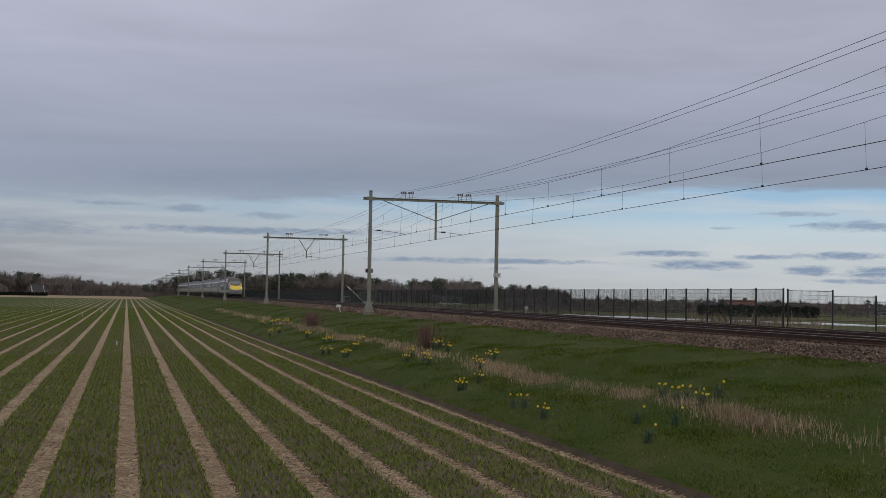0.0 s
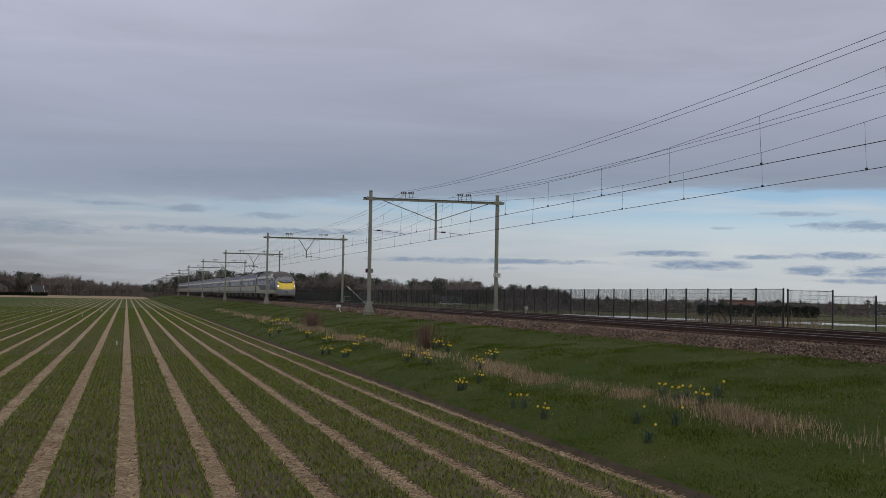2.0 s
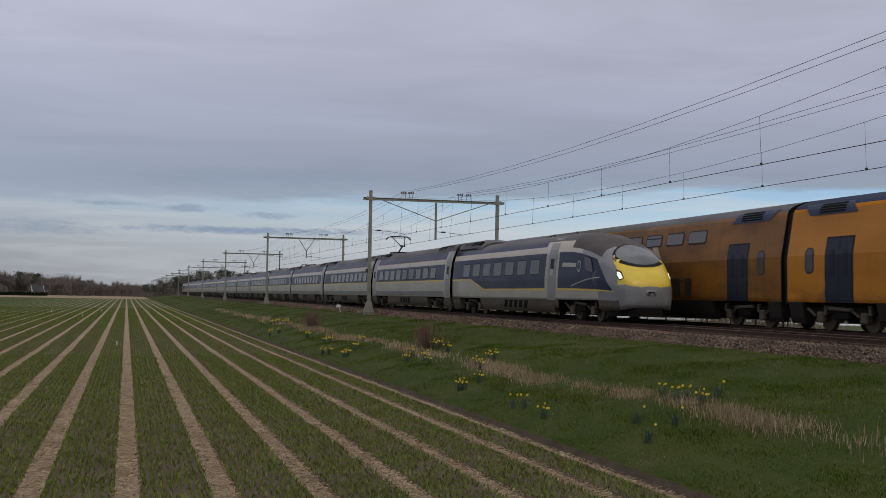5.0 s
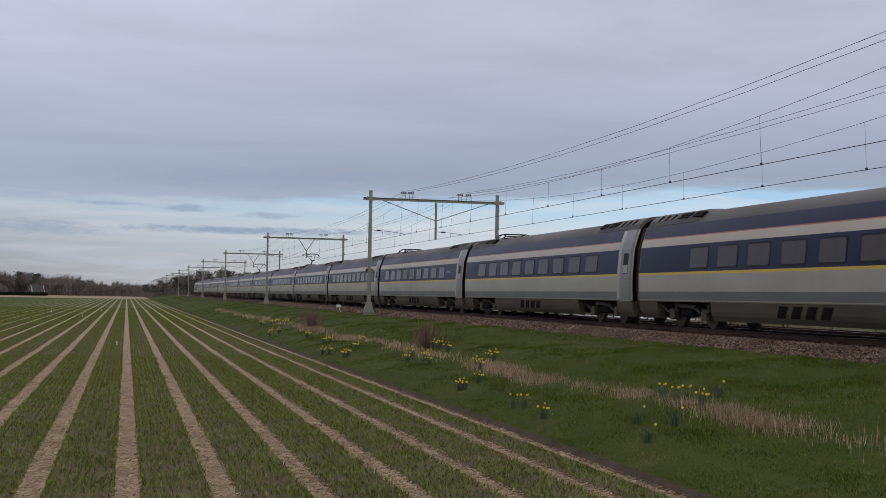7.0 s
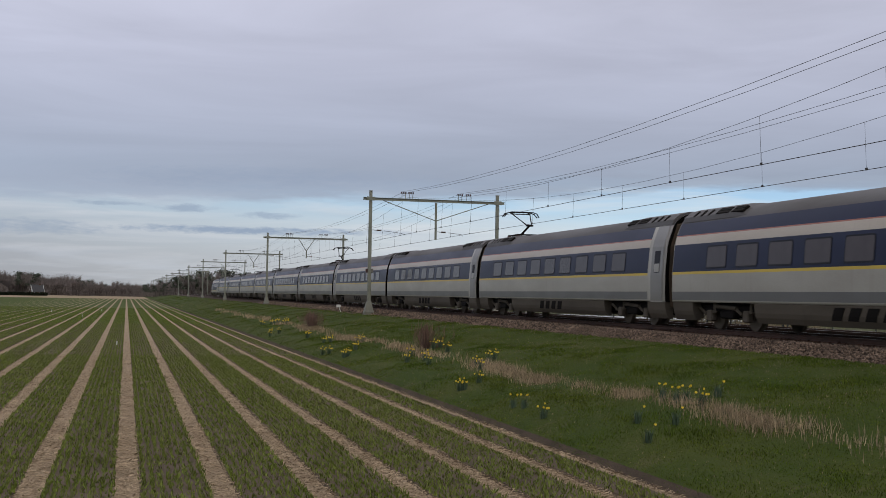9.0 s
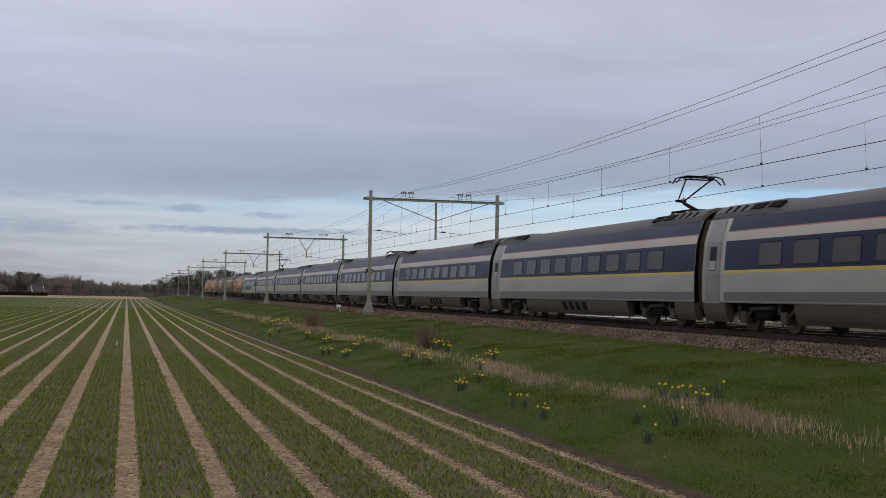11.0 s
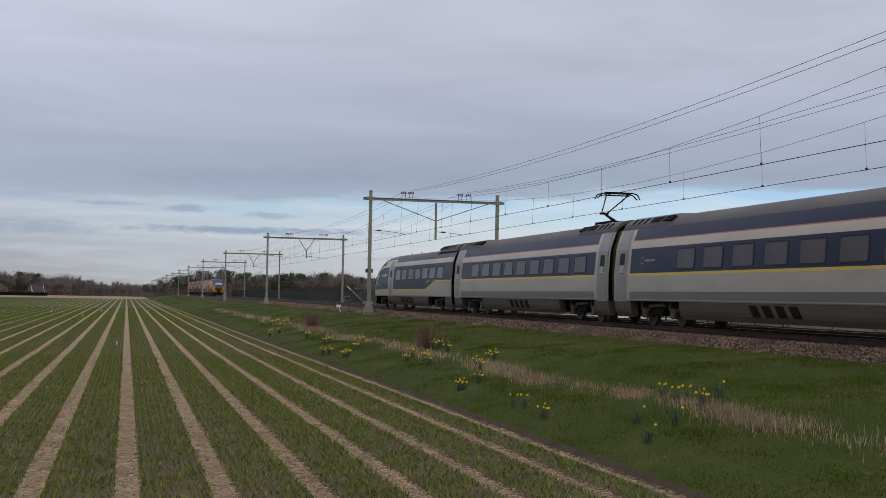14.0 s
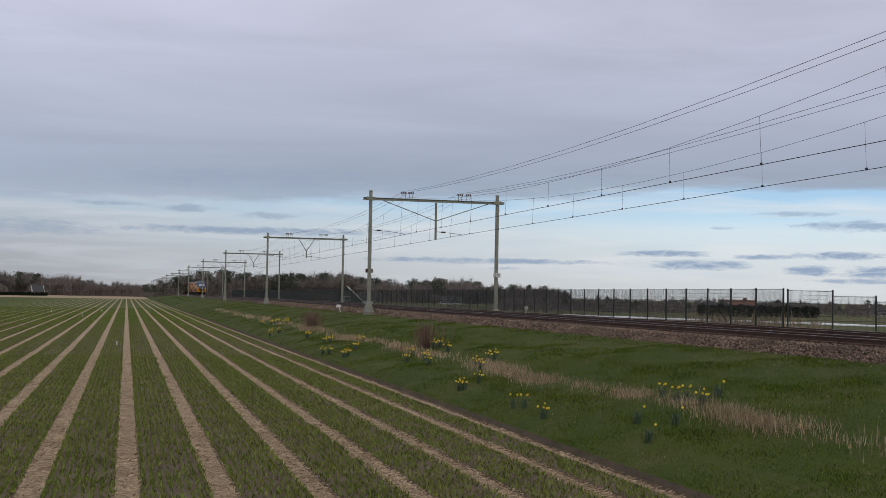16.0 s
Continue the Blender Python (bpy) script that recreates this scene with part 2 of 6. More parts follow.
def big_mesh(name, verts, faces, mats, ids=None, smooth=False):
    """A mesh from numpy arrays, all faces with the same number of corners."""
    me = bpy.data.meshes.new(name)
    k = faces.shape[1]
    me.vertices.add(len(verts)), me.loops.add(faces.size), me.polygons.add(len(faces))
    me.vertices.foreach_set("co", np.ascontiguousarray(verts, dtype=np.float32).ravel())
    me.loops.foreach_set("vertex_index", np.ascontiguousarray(faces, dtype=np.int32).ravel())
    me.polygons.foreach_set("loop_start", np.arange(0, faces.size, k, dtype=np.int32))
    me.polygons.foreach_set("loop_total", np.full(len(faces), k, dtype=np.int32))
    for m in mats if isinstance(mats, (list, tuple)) else [mats]:
        me.materials.append(m)
    if ids is not None:
        me.polygons.foreach_set("material_index", np.ascontiguousarray(ids, dtype=np.int32))
    if smooth:
        me.polygons.foreach_set("use_smooth", np.ones(len(faces), dtype=bool))
    me.update(calc_edges=True)
    me.validate()
    return me


class Shape:
    """Collects simple solids into one mesh."""

    def __init__(self):
        self.v, self.f, self.i = [], [], []

    def add(self, verts, faces, i=0):
        o = len(self.v)
        self.v += [Vector(v) for v in verts]
        self.f += [tuple(o + k for k in f) for f in faces]
        self.i += [i] * len(faces)
        return self

    def box(self, x0, x1, y0, y1, z0, z1, i=0, bevel=0.0):
        b = min(bevel, (x1 - x0) / 3, (y1 - y0) / 3, (z1 - z0) / 3)
        if b <= 0:
            v = [(x, y, z) for z in (z0, z1) for x, y in ((x0, y0), (x1, y0), (x1, y1), (x0, y1))]
            return self.add(v, [(3, 2, 1, 0), (4, 5, 6, 7), (0, 1, 5, 4), (1, 2, 6, 5), (2, 3, 7, 6), (3, 0, 4, 7)], i)
        rings = []
        for z, s in ((z0, b), (z0 + b, 0.0), (z1 - b, 0.0), (z1, b)):
            X0, X1, Y0, Y1 = x0 + s, x1 - s, y0 + s, y1 - s
            c = b
            rings.append([(X0 + c, Y0, z), (X1 - c, Y0, z), (X1, Y0 + c, z), (X1, Y1 - c, z), (X1 - c, Y1, z), (X0 + c, Y1, z), (X0, Y1 - c, z), (X0, Y0 + c, z)])
        return self.rings(rings, i)

    def rings(self, rings, i=0, caps=True, closed=True):
        k = len(rings[0])
        f = []
        for a in range(len(rings) - 1):
            for b in range(k if closed else k - 1):
                c = (b + 1) % k
                f.append((a * k + b, a * k + c, (a + 1) * k + c, (a + 1) * k + b))
        if caps:
            f.append(tuple(range(k - 1, -1, -1)))
            f.append(tuple((len(rings) - 1) * k + b for b in range(k)))
        return self.add([p for r in rings for p in r], f, i)

    def tube(self, path, r, sides=6, i=0, r_end=None):
        path = [Vector(p) for p in path]
        rings = []
        for k, p in enumerate(path):
            d = (path[min(k + 1, len(path) - 1)] - path[max(k - 1, 0)]).normalized()
            side = d.cross(Vector((0, 0, 1)) if abs(d.z) < 0.9 else Vector((1, 0, 0))).normalized()
            up = side.cross(d)
            rad = r if r_end is None else r + (r_end - r) * k / max(1, len(path) - 1)
            rings.append([p + (side * math.cos(a) + up * math.sin(a)) * rad for a in (2 * math.pi * s / sides for s in range(sides))])
        return self.rings(rings, i)

    def bar(self, a, b, w, h, i=0):
        """A square bar from a to b."""
        a, b = Vector(a), Vector(b)
        d = (b - a).normalized()
        side = d.cross(Vector((0, 0, 1)) if abs(d.z) < 0.9 else Vector((1, 0, 0))).normalized() * w / 2
        up = side.cross(d).normalized() * h / 2
        return self.rings([[p - side - up, p + side - up, p + side + up, p - side + up] for p in (a, b)], i)

    def prism(self, outline, y0, y1, i=0):
        """An outline of (x, z) drawn out along y."""
        return self.rings([[(x, y, z) for x, z in outline] for y in (y0, y1)], i)

    def done(self, name, mats, smooth=False):
        return mesh(name, self.v, self.f, mats, self.i, smooth)


def part(name, data, parent, label="", at=None):
    ob = new(name, data)
    ob.parent = parent
    if at is not None:
        ob.matrix_basis = at
    return tagged(ob, label)


def thing(name, label, category, group="", data=None, at=None, kind=""):
    ob = new(name, data)
    if at is not None:
        ob.matrix_basis = at
    return tagged(ob, label, category, group, kind)


def text_mesh(words, size):
    cu = bpy.data.curves.new("words", "FONT")
    cu.body, cu.size, cu.align_x, cu.align_y, cu.extrude = words, size, "CENTER", "CENTER", 0.003
    ob = bpy.data.objects.new("words", cu)
    scene.collection.objects.link(ob)
    me = bpy.data.meshes.new_from_object(ob.evaluated_get(bpy.context.evaluated_depsgraph_get()))
    bpy.data.objects.remove(ob)
    me.materials.clear()
    me.materials.append(M["black"])
    return me


# ---- ground ----
def wobble(x, y):
    return 0.05 * math.sin(x * 1.3 + y * 0.21) + 0.06 * math.sin(y * 0.37 + x * 0.4) + 0.04 * math.sin(y * 0.93 - x * 0.8)


def ground_height(x, y):
    """The land across the railway: field, bank, flat top, far bank, far fields."""
    keys = ((-4000, 0.0), (8.8, 0.0), (8.95, -0.06), (9.1, 0.12), (10.0, 0.42), (12.5, 0.95), (15.0, 1.42), (16.9, 1.72), (17.6, 1.78), (26.5, 1.80), (28.0, 2.02), (29.4, 1.96), (32.0, 1.55), (38.0, 1.0), (48.0, 0.75), (4500, 0.75))
    for (x0, z0), (x1, z1) in zip(keys, keys[1:]):
        if x <= x1:
            z = z0 + (z1 - z0) * (x - x0) / (x1 - x0)
            break
    if 9.2 < x < 17.2:
        z += wobble(x, y) * min(1.0, (x - 9.2), (17.2 - x)) * 0.9
    return z


PATHS = [0.09 + 1.49 * k for k in range(-40, 6)] + [8.68]


def build_ground():
    xs = [-4000, -800, -200, -100]
    for p in PATHS[:-1]:
        xs += [p - 0.24, p - 0.19, p + 0.19, p + 0.24]
    xs = [x for x in xs if x < 8.2] + [8.5, 8.56, 8.80, 8.84, 8.95, 9.08]
    xs += list(np.arange(9.3, 17.7, 0.35)) + [17.8, 26.5, 27.2, 28, 29.4, 30.5, 32, 35, 38, 43, 48, 60, 120, 300, 900, 4500]
    ys = [-4500, -900, -420, -60, 5] + list(np.arange(14, 100, 0.7)) + list(np.arange(100, 250, 3)) + list(np.arange(250, 480, 12)) + [480, 500, 560, 700, 1000, 1800, 4500]
    xs, ys = sorted(xs), list(ys)
    field = [x for x in PATHS if x < 8.2]
    V, F, I = [], [], []
    for y in ys:
        for x in xs:
            z = ground_height(x, y)
            if x < 8.52 and x > -100:
                d = min(abs(x - p) for p in field)
                z += 0.05 if d > 0.215 else 0.0
            V.append((x, y, z))
    k = len(xs)
    for j in range(len(ys) - 1):
        for i in range(k - 1):
            F.append((j * k + i, j * k + i + 1, (j + 1) * k + i + 1, (j + 1) * k + i))
            x = (xs[i] + xs[i + 1]) / 2
            y = (ys[j] + ys[j + 1]) / 2
            if 8.82 < x < 9.06 and y < 480:
                I.append(5)
            elif x < 8.83 and x > -100 and y < 480:
                d = min(abs(x - p) for p in field)
                I.append(2 if d < 0.2 or 8.55 < x < 8.81 else (1 if y < 125 else 4))
            elif y < 700 and x < 8.83 and x > -200:
                I.append(2)
            else:
                I.append(0 if 8.83 < x < 40 else 3)
    g = new("ground", mesh("ground", V, F, [M["grass"], M["soil"], M["straw"], M["far_field"], M["bed_far"], M["furrow_soil"]], I))
    tagged(g, "flat bulb field with straw paths and a grassy railway bank", "ground", kind="structure")


build_ground()


def build_ballast():
    outline = [(17.1, 1.60), (18.2, 2.02), (19.0, 2.06), (25.4, 2.06), (26.2, 2.02), (27.0, 1.74), (27.0, 1.5), (17.1, 1.5)]
    s = Shape()
    ys = [-420, -60, 0, 30, 60, 100, 200, 400, 900]
    s.rings([[(x, y, z) for x, z in outline] for y in ys])
    bed = thing("ballast_bed", "reddish grey crushed stone ballast under two railway tracks", "ballast", data=s.done("ballast_bed", M["ballast"]), kind="structure")
    return bed


BALLAST = build_ballast()


def build_track(x, label):
    t = thing("railway_track", label, "railway track", "parallel railway tracks", at=pose(x, 0, RAIL))
    outline = [(-0.075, -0.172), (0.075, -0.172), (0.075, -0.155), (0.012, -0.13), (0.012, -0.05), (0.036, -0.035), (0.036, -0.006), (0.028, 0.0), (-0.028, 0.0), (-0.036, -0.006), (-0.036, -0.035), (-0.012, -0.05), (-0.012, -0.13), (-0.075, -0.155)]
    s = Shape()
    s.rings([[(a, y, b) for a, b in outline] for y in (-420, 900)])
    for f in range(len(s.f)):
        s.i[f] = 1 if f in (7,) else 0
    me = s.done("rail", [M["rail"], M["rail_top"]])
    for side in (-0.7535, 0.7535):
        part("rail", me, t, "worn steel rail with a polished head", pose(side, 0, 0))
    z = Shape().box(-1.3, 1.3, -0.13, 0.13, -0.40, -0.178, 0, 0.02)
    me = z.done("sleeper", M["sleeper"])
    for k in range(150):
        part("sleeper", me, t, at=pose(0, 22 + 0.6 * k, 0))
    return t


build_track(NEAR, "railway track with rusty steel rails on concrete sleepers")
build_track(FAR, "second railway track with rusty steel rails beside the first")


# ---- overhead line ----
POLE_L, POLE_R, SPAN, FIRST, BEAM = 17.31, 27.08, 68.72, 89.61, 8.066 + 2.24
FEEDERS = (19.80, 20.36, 24.15, 24.80)


def build_gantry(y, kind):
    g = thing("catenary_gantry", "olive grey steel portal carrying the overhead wires", "overhead line gantry", "row of overhead line gantries", at=pose(0, y, 0))
    for x in (POLE_L, POLE_R):
        p = Shape()
        p.rings([[(x + a * w, b * w, z) for a, b in ((-1, -1), (1, -1), (1, 1), (-1, 1))] for z, w in ((2.0, 0.125), (BEAM + 0.55, 0.105))])
        p.box(x - 0.125, x + 0.125, -0.125, 0.125, BEAM + 0.55, BEAM + 0.6, 0)
        post = part("post", p.done("post", M["mast"]), g)
        f = Shape()
        f.rings([[(x + a * w, b * w, z) for a, b in ((-1, -1), (1, -1), (1, 1), (-1, 1))] for z, w in (((1.5, 0.36), (1.95, 0.36), (2.05, 0.31), (2.66, 0.18), (2.72, 0.15)) if x < 20 else ((1.5, 0.26), (2.0, 0.26), (2.12, 0.22), (2.3, 0.15)))])
        part("foundation", f.done("foundation", M["footing"]), g, "flared concrete pole foot")
    b = Shape()
    b.box(POLE_L - 0.55, POLE_R + 0.55, -0.08, 0.08, BEAM - 0.10, BEAM - 0.07)
    b.box(POLE_L - 0.55, POLE_R + 0.55, -0.08, 0.08, BEAM + 0.07, BEAM + 0.10)
    b.box(POLE_L - 0.55, POLE_R + 0.55, -0.03, 0.03, BEAM - 0.07, BEAM + 0.07)
    for x in (POLE_L, POLE_R):
        b.box(x - 0.3, x + 0.3, -0.17, -0.112, BEAM - 0.14, BEAM + 0.14)
    part("beam", b.done("beam", M["mast"]), g)
    mid = (NEAR + FAR) / 2 + 0.1
    d = Shape()
    if kind == "post":
        d.box(mid - 0.07, mid + 0.07, -0.07, 0.07, 6.85 + 0.55, BEAM - 0.13)
        d.tube([(POLE_L + 0.95, 0, BEAM - 0.1), (mid, 0, BEAM - 1.5)], 0.034, 6)
        d.tube([(POLE_R - 0.75, 0, BEAM - 0.1), (mid, 0, BEAM - 1.5)], 0.034, 6)
    else:
        d.tube([(mid - 1.02, 0, BEAM - 0.1), (mid, 0, BEAM - 1.62)], 0.05, 6)
        d.tube([(mid + 1.02, 0, BEAM - 0.1), (mid, 0, BEAM - 1.62)], 0.05, 6)
        d.box(mid - 0.07, mid + 0.07, -0.07, 0.07, BEAM - 2.55, BEAM - 1.5)
    part("drop_bracket", d.done("drop_bracket", M["mast"]), g)
    for x, to in ((POLE_L + 0.15, NEAR - 0.25), (mid + 0.08, FAR + 0.25)):
        z = 7.95
        a = Shape()
        a.tube([(x, 0, z + 0.05), (x + 0.35, 0, z + 0.03)], 0.025, 6)
        a.tube([(x + 0.85, 0, z), (x + 1.9, 0, z - 0.10), (to, 0, z - 0.22)], 0.018, 6)
        arm = part("registration_arm", a.done("registration_arm", M["wire"]), g)
        i = Shape()
        for k in range(4):
            i.tube([(x + 0.34 + k * 0.09, 0, z + 0.03), (x + 0.42 + k * 0.09, 0, z + 0.025)], 0.06, 8)
        part("insulator", i.done("insulator", M["insulator"]), arm)
    for x in FEEDERS:
        h = Shape()
        for e in (-0.13, 0.13):
            h.tube([(x + e, 0, BEAM + 0.10), (x + e, 0, BEAM + 0.46)], 0.022, 6)
        h.tube([(x - 0.2, 0, BEAM + 0.47), (x + 0.2, 0, BEAM + 0.47)], 0.022, 6)
        for e in (-0.16, 0.0, 0.16):
            h.tube([(x + e, 0, BEAM + 0.48), (x + e, 0, BEAM + 0.60)], 0.055, 8, 1)
        part("feeder_support", h.done("feeder_support", [M["mast"], M["insulator"]]), g)
    return g


def build_gantries():
    made = {}
    for k in range(-6, 13):
        kind = "post" if k < 1 else "fork"
        y = FIRST + SPAN * k
        if kind in made:
            copy_thing(made[kind], pose(0, y, 0))
        else:
            made[kind] = build_gantry(y, kind)


build_gantries()


def wire(name, label, pts, r, dropper=None):
    s = Shape()
    s.tube(pts, r, 5)
    return thing(name, label, "overhead wire", "overhead wires", data=s.done(name, M["wire"]))


def build_wires():
    zc = RAIL + 5.509
    for x in (NEAR, FAR):
        contact, carrier = [], []
        w = thing("overhead_line", "dark contact wire hung by droppers from a sagging carrier", "overhead wire", "overhead lines")
        for k in range(-6, 8):
            y0 = FIRST + SPAN * k
            n = 12 if -2 < k < 4 else 4
            off = 0.2 if k % 2 else -0.2
            for j in range(n):
                u = j / n
                contact.append((x + off * (1 - 2 * u), y0 + SPAN * u, zc))
                carrier.append((x + off * (1 - 2 * u) * 0.3, y0 + SPAN * u, zc + 1.18 + 1.57 * (2 * u - 1) ** 2))
            if -2 < k < 3:
                for j in range(-1, 9):
                    u = (30.0 + 7.03 * j - FIRST + SPAN) / SPAN
                    s = Shape()
                    xx, yy = x + off * (1 - 2 * u), y0 + SPAN * u
                    s.tube([(xx, yy, zc), (x + off * (1 - 2 * u) * 0.3, yy, zc + 1.18 + 1.57 * (2 * u - 1) ** 2)], 0.006, 4)
                    s.box(xx - 0.02, xx + 0.02, yy - 0.05, yy + 0.05, zc - 0.02, zc + 0.07)
                    part("dropper", s.done("dropper", M["wire"]), w)
        part("contact_wire", Shape().tube(contact, 0.013, 5).done("contact_wire", M["wire"]), w)
        part("carrier_wire", Shape().tube(carrier, 0.008, 5).done("carrier_wire", M["wire"]), w)
    for x in FEEDERS:
        pts = []
        for k in range(-6, 8):
            for j in range(8):
                u = j / 8
                pts.append((x, FIRST + SPAN * (k + u), BEAM + 0.62 - 0.75 * (1 - (2 * u - 1) ** 2)))
        wire("feeder_wire", "thin dark feeder wire strung over the gantries", pts, 0.009)


build_wires()


# ---- fence ----
def fence_post_mesh(h):
    return Shape().box(-0.035, 0.035, -0.03, 0.03, -0.3, h, 0, 0.008).done("fence_post", M["fence"])


def panel_mesh(length, h, step=0.05, thick=0.0035):
    s = Shape()
    n = int(length / step)
    for k in range(n + 1):
        y = length * k / n
        s.bar((0, y, 0.04), (0, y, h), thick * 2, thick * 2)
    for k in range(10):
        z = 0.06 + (h - 0.1) * k / 9
        s.bar((0.006, 0, z), (0.006, length, z), 0.008, 0.008 if k % 3 else 0.02)
    return s.done("mesh_panel", M["fence"])


def build_fence():
    f = thing("fence", "dark green welded mesh fence along the far side of the tracks", "fence", at=pose(28.7, 50.18, 2.0))
    post, panel = fence_post_mesh(1.84), panel_mesh(2.5, 1.8)
    coarse = panel_mesh(2.5, 1.8, 0.1, 0.005)
    for k in range(120):
        part("fence_post", post, f, at=pose(0, 2.5 * k, 0))
        part("mesh_panel", panel if k < 24 else coarse, f, at=pose(0, 2.5 * k, 0))
    g = thing("side_fence", "dark green welded mesh fence turning away from the tracks", "fence", at=pose(28.7, 49.8, 1.96))
    a = radians(8)
    for k in range(6):
        z = -0.0 if k < 2 else -0.22 * (k - 1)
        part("fence_post", post, g, at=pose(2.5 * k * math.cos(a), 2.5 * k * math.sin(a), z if k < 2 else z))
        part("mesh_panel", panel, g, at=pose(2.5 * k * math.cos(a), 2.5 * k * math.sin(a), -0.22 * k + (0.0 if k == 0 else 0.0), 0, 0, math.degrees(a) - 90))


build_fence()


# ---- trains ----
def train_paint(name, base, second, dirt, rough=0.34, dirt_at=(0.56, 0.9), streaks=0.35, dust=None, gloss=0.4, film_sheen=0.0):
    """Paint with faint vertical streaks, a broad film of dust and, if wanted, brake dust thrown up from the track."""
    m = bpy.data.materials.new(name)
    m.use_nodes = True
    n = Nodes(m.node_tree)
    at = n.put("ShaderNodeTexCoord").outputs["Object"]
    streak = n.noise(n.mapped(at, (1.0, 2.6, 0.22)), 1.6, 6.0, 0.65)
    film = n.noise(n.mapped(at, (0.6, 0.22, 0.9)), 1.2, 5.0, 0.55)
    grain = n.noise(at, 30.0, 3.0, 0.6)
    c = n.mix(n.ramp(film, [(0.35, 0.0), (0.7, 1.0)]), base, second)
    c = n.mix(n.ramp(streak, [(dirt_at[0], 0.0), (dirt_at[1], streaks)]), c, dirt)
    if dust:
        z = n.put("ShaderNodeSeparateXYZ", Vector=at).outputs["Z"]
        cloud = n.noise(n.mapped(at, (1.0, 0.45, 1.6)), 1.1, 6.0, 0.62, 0.4)
        reach = n.math("SUBTRACT", n.math("ADD", n.math("MULTIPLY", cloud, 2.0), 0.35), z)
        c = n.mix(n.ramp(reach, [(0.0, 0.0), (0.7, 0.85)]), c, dust)
    c = n.mix(0.25, c, n.mix(1.0, c, n.ramp(grain, [(0.3, 0.75), (0.7, 1.2)]), "MULTIPLY"))
    b = n.put("ShaderNodeBsdfPrincipled", Base_Color=c)
    b.inputs["Specular IOR Level"].default_value = gloss
    b.inputs["Sheen Weight"].default_value, b.inputs["Sheen Roughness"].default_value = film_sheen, 0.3
    n.set(b, "Roughness", n.math("ADD", n.math("MULTIPLY", film, 0.25), rough - 0.12, True))
    n.set(b, "Normal", n.put("ShaderNodeBump", Strength=0.05, Distance=0.01, Height=film).outputs[0])
    n.t.links.new(b.outputs[0], n.put("ShaderNodeOutputMaterial").inputs[0])
    return m


